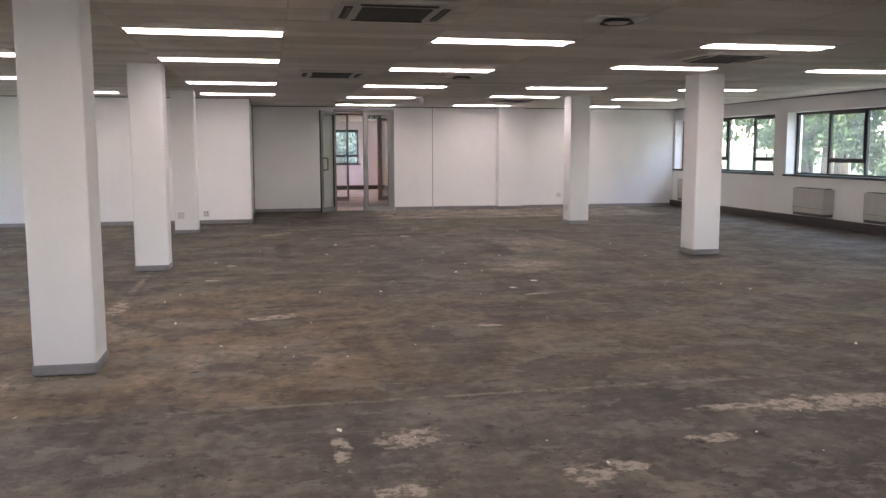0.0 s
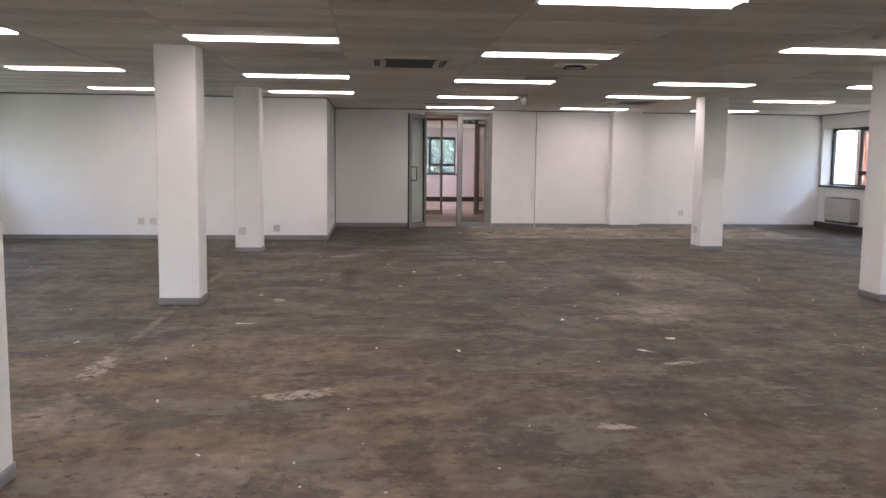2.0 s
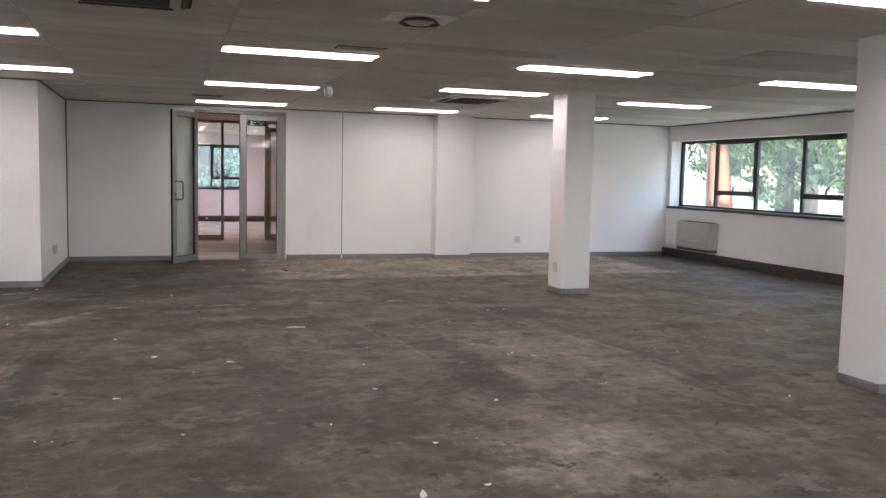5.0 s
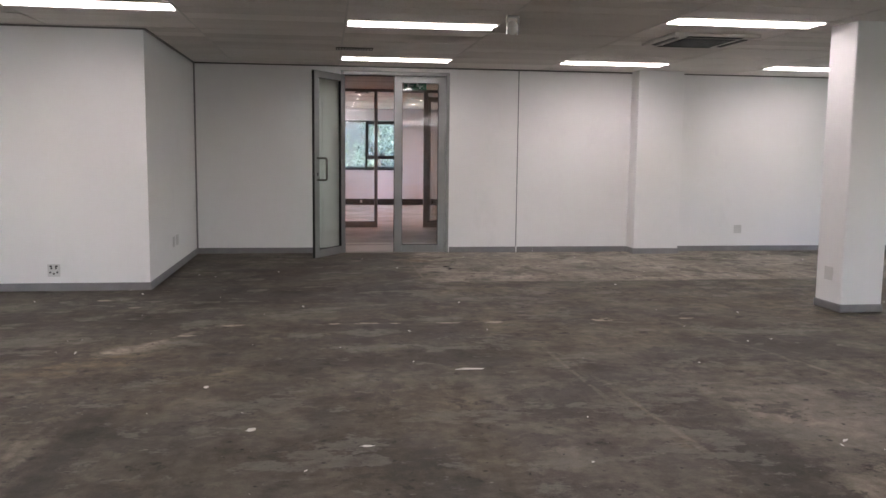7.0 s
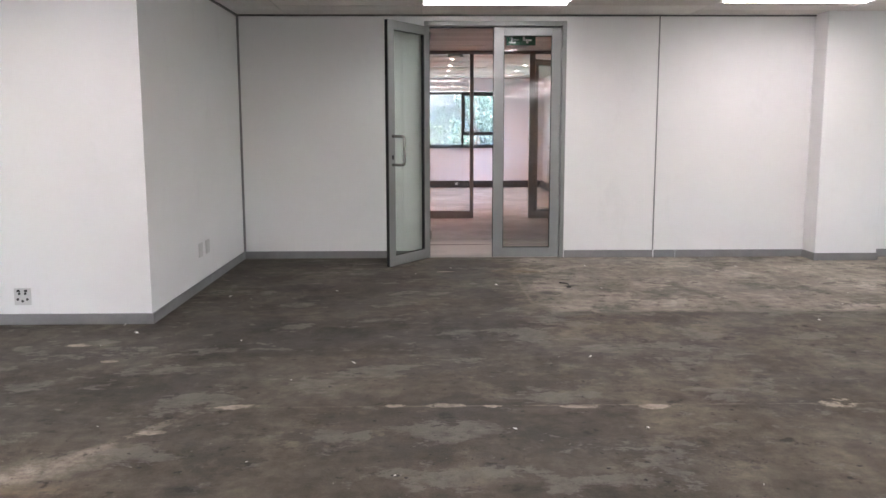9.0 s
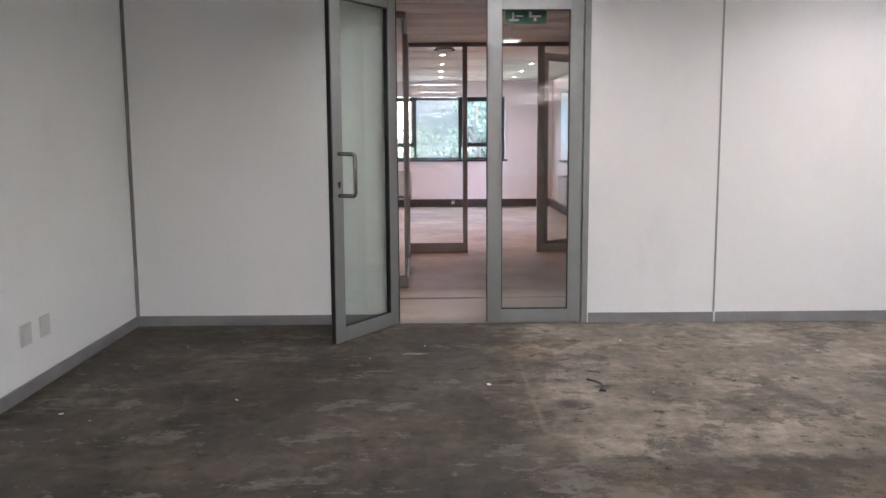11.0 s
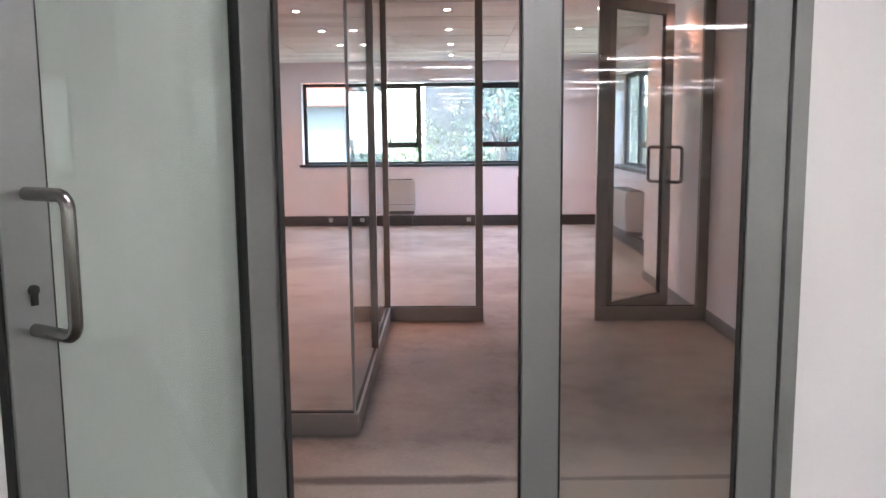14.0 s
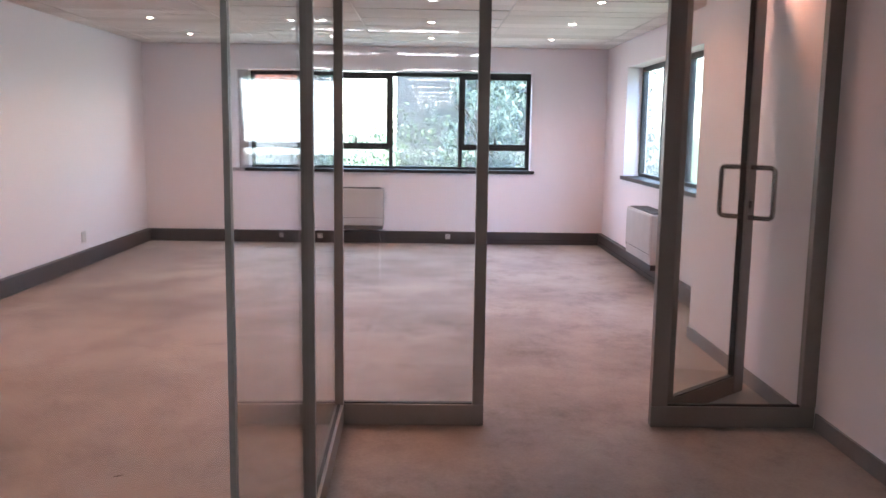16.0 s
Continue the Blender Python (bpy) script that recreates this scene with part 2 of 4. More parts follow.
    scuff = mask(nt, add_noise(nt, 5.0, 8, 0.7, stretch=(0.9, 1.1, 1)), [(0.60, 0.0), (0.65, 0.7)])
    c = mix(nt, scuff, c, (0.17, 0.155, 0.135))
    # pale lines and filler
    marks = None
    for x, y, hx, hy, turn, s in ((1.6, 5.28, 2.75, 0.035, 0, 0.55), (-1.16, 11.0, 0.055, 3.5, 0, 0.55), (0.2, 13.0, 0.045, 1.0, 0, 0.35), (3.22, 13.5, 0.025, 0.95, 4, 0.4), (3.07, 14.3, 0.02, 0.8, 2, 0.35), (2.59, 18.9, 0.02, 0.85, 0, 0.35),
                                  (0.43, 15.43, 0.56, 0.045, 57, 0.7), (2.6, 15.91, 2.0, 0.012, 0, 0.4), (0.1, 9.62, 1.5, 0.018, 0, 0.35), (1.4, 8.35, 1.7, 0.015, 3, 0.4), (4.7, 14.0, 0.03, 2.2, 12, 0.35), (-3.0, 13.6, 2.0, 0.02, 0, 0.4)):
        if y + hx + hy < y0 or y - hx - hy > y1:
            continue
        marks = most(nt, marks, times(nt, times(nt, field(nt, x, y, hx, hy, turn, True, wob2, 1.6, 0.9), s * 0.8), flakes))
    for x, y, hx, hy, turn in ((0.55, 4.5, 0.05, 0.24, 0), (0.9, 4.6, 0.19, 0.15, 20), (1.62, 3.97, 0.15, 0.11, 30), (1.82, 4.03, 0.12, 0.07, -20), (0.78, 3.95, 0.14, 0.07, 0), (3.4, 4.72, 0.55, 0.15, 0), (2.4, 4.3, 0.14, 0.08, 0), (2.75, 4.75, 0.25, 0.06, 0),
                               (-1.15, 8.6, 0.10, 0.35, 0), (0.86, 15.92, 0.11, 0.035, 8), (1.63, 15.92, 0.05, 0.03, 0), (1.87, 15.92, 0.10, 0.035, 0), (2.10, 15.90, 0.06, 0.025, 0), (2.52, 15.89, 0.11, 0.03, 0), (2.88, 15.88, 0.08, 0.04, 0), (3.80, 15.91, 0.11, 0.07, 0), (4.5, 15.91, 0.07, 0.03, 0),
                               (-0.37, 17.12, 0.07, 0.045, 0), (0.57, 15.58, 0.07, 0.03, 0), (-0.05, 16.75, 0.05, 0.03, 0), (1.95, 19.78, 0.08, 0.03, 0), (-0.24, 11.34, 0.07, 0.12, 0), (2.9, 8.6, 0.2, 0.05, 10), (0.25, 7.9, 0.3, 0.1, 15), (2.0, 7.2, 0.12, 0.06, 0)):
        if y + hx + hy < y0 or y - hx - hy > y1:
            continue
        marks = most(nt, marks, times(nt, times(nt, field(nt, x, y, hx, hy, turn, False, wob2, 2.4, 0.3), 0.9), flakes if hx * hy > 0.006 else worn))
    c = mix(nt, marks, c, white)
    cracks = mask(nt, add_noise(nt, 5.5, 8, 0.72), [(0.35, 0.8), (0.40, 0.0)])
    c = mix(nt, cracks, c, (0.022, 0.019, 0.016))
    specks = mask(nt, add_noise(nt, 24, 3, 0.6), [(0.69, 0.0), (0.72, 0.7)])
    c = mix(nt, specks, c, (0.24, 0.22, 0.19))
    dots = mask(nt, add_noise(nt, 19, 2, 0.5), [(0.275, 0.85), (0.305, 0.0)])
    c = mix(nt, dots, c, (0.02, 0.018, 0.017))
    grain = ramp(nt, add_noise(nt, 110, 3, 0.7), [(0.3, 0.82), (0.7, 1.15)])
    c = mix(nt, 1.0, c, grain, "MULTIPLY")
    nt.links.new(c, b.inputs["Base Color"])
    nt.links.new(ramp(nt, add_noise(nt, 1.5, 5), [(0.3, 0.6), (0.7, 0.85)]), b.inputs["Roughness"])
    b.inputs["Specular IOR Level"].default_value = 0.28
    bump(nt, b, add_noise(nt, 11, 9, 0.72), 0.35, 0.012)
    return m


def pale_screed():
    m, nt, b = nodes_of("pale_screed")
    base = ramp(nt, add_noise(nt, 0.6, 6, 0.6), [(0.38, (0.25, 0.225, 0.205)), (0.5, (0.33, 0.30, 0.275)), (0.62, (0.38, 0.35, 0.325))])
    grime = ramp(nt, add_noise(nt, 1.9, 9, 0.74, stretch=(1.1, 0.8, 1)), [(0.34, 0.66), (0.48, 0.96), (0.64, 1.1)])
    c = mix(nt, 1.0, base, grime, "MULTIPLY")
    wob = add_noise(nt, 5, 6, 0.7)
    # Paler screed inside the door, whitened further for the door lamp's light.
    c = mix(nt, times(nt, field(nt, 2.8, 21.35, 1.6, 0.75, 0, True, wob, 0.5, 0.5), 0.85), c, (0.63, 0.585, 0.53))
    for x, y, hx, hy, turn, s in ((2.0, 21.65, 0.75, 0.06, 1, 0.8), (3.2, 21.68, 0.9, 0.03, 2, 0.5), (0.6, 27.3, 0.7, 0.25, 20, 0.3), (0.0, 29.2, 1.0, 0.12, 25, 0.3), (0.5, 25.2, 0.8, 0.3, 0, 0.22), (2.6, 23.2, 0.9, 0.8, 0, 0.2)):
        c = mix(nt, times(nt, field(nt, x, y, hx, hy, turn, False, wob, 0.8, 0.5), s), c, (0.13, 0.115, 0.10))
    grain = ramp(nt, add_noise(nt, 60, 4, 0.7), [(0.3, 0.9), (0.7, 1.06)])
    nt.links.new(mix(nt, 1.0, c, grain, "MULTIPLY"), b.inputs["Base Color"])
    b.inputs["Roughness"].default_value = 0.7
    bump(nt, b, add_noise(nt, 18, 6, 0.7), 0.15, 0.006)
    return m


def tile_mat():
    m, nt, b = nodes_of("mineral_ceiling_tile")
    gi = nt.nodes.new("ShaderNodeNewGeometry")
    per = ramp(nt, gi.outputs["Random Per Island"], [(0.0, (0.64, 0.595, 0.56)), (1.0, (0.82, 0.775, 0.74))])
    fine = ramp(nt, add_noise(nt, 70, 3, 0.7), [(0.25, 0.86), (0.6, 1.0)])
    stain = ramp(nt, add_noise(nt, 0.9, 5, 0.6), [(0.25, 0.88), (0.55, 1.0)])
    c = mix(nt, 1.0, mix(nt, 1.0, per, fine, "MULTIPLY"), stain, "MULTIPLY")
    nt.links.new(c, b.inputs["Base Color"])
    b.inputs["Roughness"].default_value = 0.9
    bump(nt, b, add_noise(nt, 160, 2, 0.6), 0.2, 0.002)
    return m


def wall_mat(name, col):
    m, nt, b = nodes_of(name)
    c1 = ramp(nt, add_noise(nt, 0.7, 4), [(0.3, tuple(c * 0.95 for c in col)), (0.7, col)])
    dirt = ramp(nt, add_noise(nt, 2.6, 7, 0.72, stretch=(1, 1, 0.5)), [(0.28, 0.95), (0.42, 1.0)])
    c = mix(nt, 1.0, c1, dirt, "MULTIPLY")
    marks = ramp(nt, add_noise(nt, 11, 5, 0.7, stretch=(1, 1, 0.35)), [(0.20, 0.25), (0.25, 0.0)])
    c = mix(nt, marks, c, (0.52, 0.5, 0.48))
    nt.links.new(c, b.inputs["Base Color"])
    b.inputs["Roughness"].default_value = 0.62
    bump(nt, b, add_noise(nt, 55, 4, 0.6), 0.07, 0.004)
    return m


def leaf_mat(name, lo, hi):
    m, nt, b = nodes_of(name)
    gi = nt.nodes.new("ShaderNodeNewGeometry")
    nt.links.new(ramp(nt, gi.outputs["Random Per Island"], [(0.0, lo), (1.0, hi)]), b.inputs["Base Color"])
    b.inputs["Roughness"].default_value = 0.6
    b.inputs["Transmission Weight"].default_value = 0.0
    return m


M_WALL = wall_mat("white_painted_plaster", (0.84, 0.83, 0.83))
# White paint tinted lilac and lifted to carry the back room's mixed light.
M_WALL2 = wall_mat("white_paint_lilac_light", (0.88, 0.835, 0.87))
POURS = (-4.0, 7.0, 12.3, 17.3, 21.0)
M_FLOOR = [concrete_floor(a, b) for a, b in zip(POURS, POURS[1:])]
M_FLOOR2 = pale_screed()
M_TILE = tile_mat()
M_TEE = plain("ceiling_grid", (0.16, 0.15, 0.145), 0.6)
M_SKIRT = plain("grey_skirting", (0.23, 0.225, 0.23), 0.5, 0, 0.12, 5)
M_ALU = plain("anodised_aluminium", (0.29, 0.30, 0.295), 0.42, 0.55, 0.07, 3)
M_ALU2 = plain("bronze_grey_aluminium", (0.27, 0.25, 0.235), 0.45, 0.5, 0.07, 3)
M_STEEL = plain("brushed_steel", (0.27, 0.262, 0.25), 0.25, 1.0, 0.06, 20)
M_BLACK = plain("black_frame_paint", (0.018, 0.018, 0.02), 0.42, 0, 0.2)
M_RUBBER = plain("black_gasket", (0.012, 0.012, 0.012), 0.6)
M_TRUNK = plain("charcoal_trunking", (0.045, 0.038, 0.038), 0.45, 0, 0.15)
M_PLATE = plain("socket_plastic", (0.62, 0.61, 0.60), 0.4)
# Near-black for black fittings and far windows, and for the shade in holes.
M_DARK = plain("black_with_hole_shade", (0.02, 0.02, 0.02), 0.7)
M_UNIT = plain("grey_unit_casing", (0.47, 0.46, 0.445), 0.5, 0.0, 0.05)
M_UNIT2 = plain("dark_grille", (0.06, 0.06, 0.06), 0.5)
M_ACW = plain("off_white_plastic", (0.55, 0.52, 0.49), 0.5)
M_GREEN = plain("exit_green", (0.012, 0.10, 0.055), 0.4)
M_SIGNW = plain("sign_white", (0.88, 0.89, 0.88), 0.4)
M_PAPER = plain("paper_scrap", (0.72, 0.70, 0.66), 0.8)
M_LAMP = glow("lamp_diffuser", (1.0, 0.915, 0.945), LAMP)
M_SPOT = glow("downlight_glow", (1.0, 0.86, 0.80), 4.0)
M_GLASS = pane_glass("clear_glass", (0.95, 0.965, 0.955))
M_GLASSG = pane_glass("greenish_glass", (0.86, 0.90, 0.875))
M_GLASSW = pane_glass("window_glass", (0.93, 0.95, 0.94), haze=0.05)


# ---- mesh helpers ----
def add_box(bm, x0, x1, y0, y1, z0, z1):
    v = [bm.verts.new(p) for p in ((x0, y0, z0), (x1, y0, z0), (x1, y1, z0), (x0, y1, z0), (x0, y0, z1), (x1, y0, z1), (x1, y1, z1), (x0, y1, z1))]
    for f in ((3, 2, 1, 0), (4, 5, 6, 7), (0, 1, 5, 4), (1, 2, 6, 5), (2, 3, 7, 6), (3, 0, 4, 7)):
        bm.faces.new([v[i] for i in f])


def add_cyl(bm, m, r, depth, seg=16, r2=None):
    bmesh.ops.create_cone(bm, cap_ends=True, segments=seg, radius1=r, radius2=r if r2 is None else r2, depth=depth, matrix=m)


def finish(name, bm, mat, parent=None, bevel=0.0, smooth=False):
    if bevel:
        bmesh.ops.bevel(bm, geom=bm.edges[:], offset=bevel, segments=2, affect="EDGES", profile=0.6)
    me = bpy.data.meshes.new(name)
    bm.to_mesh(me)
    bm.free()
    me.materials.append(mat)
    if smooth:
        for p in me.polygons:
            p.use_smooth = True
    ob = new(name, me)
    if parent:
        ob.parent = parent
    return ob


def boxes(name, rows, mat, parent=None, bevel=0.0):
    bm = bmesh.new()
    for r in rows:
        add_box(bm, *r)
    return finish(name, bm, mat, parent, bevel)


def thing(name, m, label, category, group="", kind=""):
    e = new(name)
    e.empty_display_size = 0.1
    e.matrix_basis = m
    return tagged(e, label, category, group, kind)


def tube(name, pts, r, mat, parent=None):
    cu = bpy.data.curves.new(name, "CURVE")
    cu.dimensions, cu.bevel_depth, cu.bevel_resolution = "3D", r, 4
    sp = cu.splines.new("POLY")
    sp.points.add(len(pts) - 1)
    for p, q in zip(sp.points, pts):
        p.co = (*q, 1)
    tmp = new("tmp", cu)
    me = bpy.data.meshes.new_from_object(tmp.evaluated_get(bpy.context.evaluated_depsgraph_get()))
    bpy.data.objects.remove(tmp)
    me.materials.clear()
    me.materials.append(mat)
    for p in me.polygons:
        p.use_smooth = True
    ob = new(name, me)
    if parent:
        ob.parent = parent
    return ob


# ---- plan ----
H = 2.45                     # ceiling
W, E, S, N = -5.7, 10.4, -3.2, 20.65   # main room
BLK_X, BLK_Y = -0.10, 17.70  # projecting block in the north-west
LOB_E, PART_Y, PART_X, GLS_Y = 4.105, 24.57, 1.815, 22.175
BW, BE, BN = -1.36, 4.42, 31.30
T = 0.25
SILL, HEAD = 0.93, 2.16
WINS = [(16.25, 20.56), (11.75, 15.82), (7.25, 11.15), (2.65, 6.55), (-1.95, 1.95)]
WINS_W = [(13.5, 17.32), (8.9, 12.8), (4.3, 8.2), (-0.3, 3.6)]

floor = boxes("floor", [(W - T, E + 0.34, max(a, S - T), min(b, N + 0.02), -0.2, 0) for a, b in zip(POURS, POURS[1:])], M_FLOOR[0])
for m in M_FLOOR[1:]:
    floor.data.materials.append(m)
for p in floor.data.polygons:
    p.material_index = p.index // 6
tagged(floor, "bare screed floor stained with old carpet glue", "floor", kind="structure")
tagged(boxes("floor_back", [(BW - T, BE + T, N + 0.02, BN + T, -0.2, 0)], M_FLOOR2), "pale bare screed floor, lightly soiled", "floor", kind="structure")


def side_wall(name, x0, x1, y0, y1, wins, label, paint=None):
    rows, y = [], y0
    for a, b in sorted(wins):
        rows += [(x0, x1, y, a, 0, H + 0.3), (x0, x1, a, b, 0, SILL), (x0, x1, a, b, HEAD, H + 0.3)]
        y = b
    rows.append((x0, x1, y, y1, 0, H + 0.3))
    return tagged(boxes(name, rows, paint or M_WALL), label, "wall", kind="structure")


side_wall("wall_east", E, E + 0.34, S - T, N + 0.12, WINS, "white painted wall with a row of windows")
side_wall("wall_west", W - T, W, S - T, BLK_Y, WINS_W, "white painted wall with windows")
tagged(boxes("wall_south", [(W, E, S - T, S, 0, H + 0.3)], M_WALL), "plain white painted wall", "wall", kind="structure")
tagged(boxes("wall_north", [(BLK_X, 1.765, N, N + 0.12, 0, H + 0.3), (3.195, E, N, N + 0.12, 0, H + 0.3), (1.765, 3.195, N, N + 0.12, 2.39, H + 0.3)], M_WALL),
       "white painted partition wall round a glazed door", "wall", kind="structure")
tagged(boxes("wall_block", [(W - T, BLK_X, BLK_Y, N + 0.12, 0, H + 0.3)], M_WALL), "white painted projecting block of wall", "wall", kind="structure")
tagged(boxes("pilaster", [(5.70, 6.33, 20.37, N - 0.002, 0, H + 0.1)], M_WALL, bevel=0.006), "white painted pilaster against the wall", "pilaster", kind="structure")
# back room
side_wall("wall_back_east", BE, BE + T, 26.40, BN + T, [(26.75, 30.22)], "white painted wall with a window", M_WALL2)
tagged(boxes("wall_lobby_east", [(LOB_E, BE + T, N + 0.12, 24.60, 0, H + 0.3), (4.05, BE + T, 24.60, 26.40, 0, H + 0.3)], M_WALL2), "white painted wall beside the lobby", "wall", kind="structure")
tagged(boxes("wall_back_west", [(BW - T, BW, N + 0.12, BN + T, 0, H + 0.3)], M_WALL2), "plain white painted wall", "wall", kind="structure")
tagged(boxes("wall_back_north", [(BW, -0.06, BN, BN + T, 0, H + 0.3), (3.48, BE, BN, BN + T, 0, H + 0.3), (-0.06, 3.48, BN, BN + T, 0, SILL - 0.01), (-0.06, 3.48, BN, BN + T, HEAD, H + 0.3)], M_WALL2),
       "white painted wall under and over a window", "wall", kind="structure")


# ---- ceilings: loose-laid planks in a grid ----
def plank_ceiling(name, x0, x1, y0, y1, px, py, ox, oy, label):
    rnd = random.Random(5)
    bm = bmesh.new()
    ys = [y0] + [oy + py * k for k in range(-60, 140) if y0 + 0.05 < oy + py * k < y1 - 0.05] + [y1]
    xs = [x0] + [ox + px * k for k in range(-20, 30) if x0 + 0.05 < ox + px * k < x1 - 0.05] + [x1]
    for xa, xb in zip(xs, xs[1:]):
        for ya, yb in zip(ys, ys[1:]):
            n0 = len(bm.verts)
            g = 0.009 + (0.012 if rnd.random() < 0.06 else 0)
            d = rnd.uniform(0, 0.004)
            add_box(bm, xa + 0.009, xb - 0.009, ya + g, yb - 0.003, H + d, H + 0.02 + d)
            bm.verts.ensure_lookup_table()
            sag = rnd.uniform(-0.004, 0.003) if rnd.random() < 0.35 else 0
            for v in bm.verts[n0:n0 + 8]:
                if v.co.x > (xa + xb) / 2:
                    v.co.z += sag
    ob = finish(name, bm, M_TILE)
    boxes("tees", [(x - 0.0085, x + 0.0085, y0, y1, H + 0.006, H + 0.03) for x in xs[1:-1]], M_ACW, ob)
    # Solid dark sheet above the planks; its colour gives the gaps their shade.
    boxes("gap_shade_sheet", [(x0, x1, y0, y1, H + 0.032, H + 0.06)], M_TEE, ob)
    return tagged(ob, label, "ceiling", kind="structure")


plank_ceiling("ceiling", W, E, S, N, 1.34, 0.30, 0.40, 20.62, "suspended ceiling of off-white planks")
plank_ceiling("ceiling_back", BW, BE, N + 0.12, BN, 1.33, 0.30, 0.22, 31.3, "suspended ceiling of off-white planks")
# Unseen slab added above both ceilings to keep sun and sky out.
tagged(boxes("roof", [(W - T, E + 0.34, S - T, N + 0.12, H + 0.3, H + 0.5), (BW - T, BE + T, N + 0.12, BN + T, H + 0.3, H + 0.5)], M_TEE), "unseen flat slab over the ceiling, keeping sky light out", "roof", kind="structure")


# ---- skirting and trunking ----
def skirting(name, rows, mat, label, h=0.075):
    return tagged(boxes(name, [(a, b, c, d, 0.001, h) for a, b, c, d in rows], mat, bevel=0.002), label, "skirting", kind="structure")


skirting("baseboard", [(W, BLK_X, BLK_Y - 0.014, BLK_Y), (BLK_X, BLK_X + 0.014, BLK_Y - 0.014, N - 0.014), (BLK_X + 0.002, 1.755, N - 0.014, N), (3.205, 4.125, N - 0.014, N), (4.14, 4.36, N - 0.013, N), (4.365, 5.70, N - 0.014, N),
                       (5.688, 6.342, 20.358, 20.37), (5.688, 5.70, 20.372, N - 0.016), (6.33, 6.342, 20.372, N - 0.016), (6.344, E - 0.07, N - 0.014, N)], M_SKIRT, "thin grey skirting strip along the wall")
skirting("baseboard_lobby", [(LOB_E - 0.014, LOB_E, N + 0.13, 24.52), (4.036, 4.05, 24.62, 26.40)], M_SKIRT, "thin grey skirting strip along the wall", 0.085)
TR = 0.155


def trunking(name, rows):
    ob = tagged(boxes(name, [(a, b, c, d, 0.004, TR) for a, b, c, d in rows], M_TRUNK, bevel=0.004), "charcoal cable trunking along the wall", "trunking", kind="structure")
    boxes("lid", [(a - 0.002, b + 0.002, c - 0.002, d + 0.002, 0.055, 0.062) for a, b, c, d in rows], M_RUBBER, ob)
    return ob


trunking("trunking_east", [(E - 0.065, E, S, N - 0.002)])
trunking("trunking_west", [(W, W + 0.065, S, BLK_Y - 0.02)])
trunking("trunking_back", [(BW, BE, BN - 0.06, BN), (BW, BW + 0.06, 22.4, BN - 0.062), (BE - 0.06, BE, 26.42, BN - 0.062)])
tagged(boxes("trim_joint", [(4.121, 4.135, N - 0.006, N, 0.076, H - 0.002)], M_ALU, bevel=0.002), "slim aluminium joint strip up the wall", "trim", kind="structure")
tagged(boxes("trim_corner", [(BLK_X + 0.001, BLK_X + 0.022, N - 0.02, N, 0.076, H - 0.002)], M_SKIRT, bevel=0.002), "slim dark strip in the wall corner", "trim", kind="structure")
tagged(boxes("trim_cornice", [(BLK_X, E, N - 0.02, N, H - 0.016, H - 0.001), (W, BLK_X, BLK_Y - 0.02, BLK_Y, H - 0.016, H - 0.001), (E - 0.02, E, S, N - 0.02, H - 0.016, H - 0.001), (BLK_X, BLK_X + 0.02, BLK_Y, N - 0.02, H - 0.016, H - 0.001)], M_TEE),
       "dark edge angle between wall and ceiling", "trim", kind="structure")
# Solid black strip; its colour stands for the shade inside an open gap.
tagged(boxes("gap_shade_strip", [(8.75, 10.25, N - 0.035, N - 0.021, H - 0.012, H - 0.0015)], M_DARK), "black strip for the shade of a gap along the ceiling edge", "gap", kind="structure")


# ---- columns ----
def column(m):
    e = thing("column", m, "square white painted column with a grey base strip", "column", "columns in the open office")
    boxes("shaft", [(0, 0.385, 0, 0.385, 0.0, H + 0.02)], M_WALL, e, bevel=0.018)
    boxes("base", [(-0.009, 0.394, -0.009, 0.394, 0.001, 0.075)], M_SKIRT, e, bevel=0.016)
    return e


col = column(pose(-1.275, 6.25, 0))
for x, y in ((-1.345, 11.06), (-1.36, 15.68), (5.93, 11.13), (5.93, 16.02)):
    copy_thing(col, pose(x, y, 0))


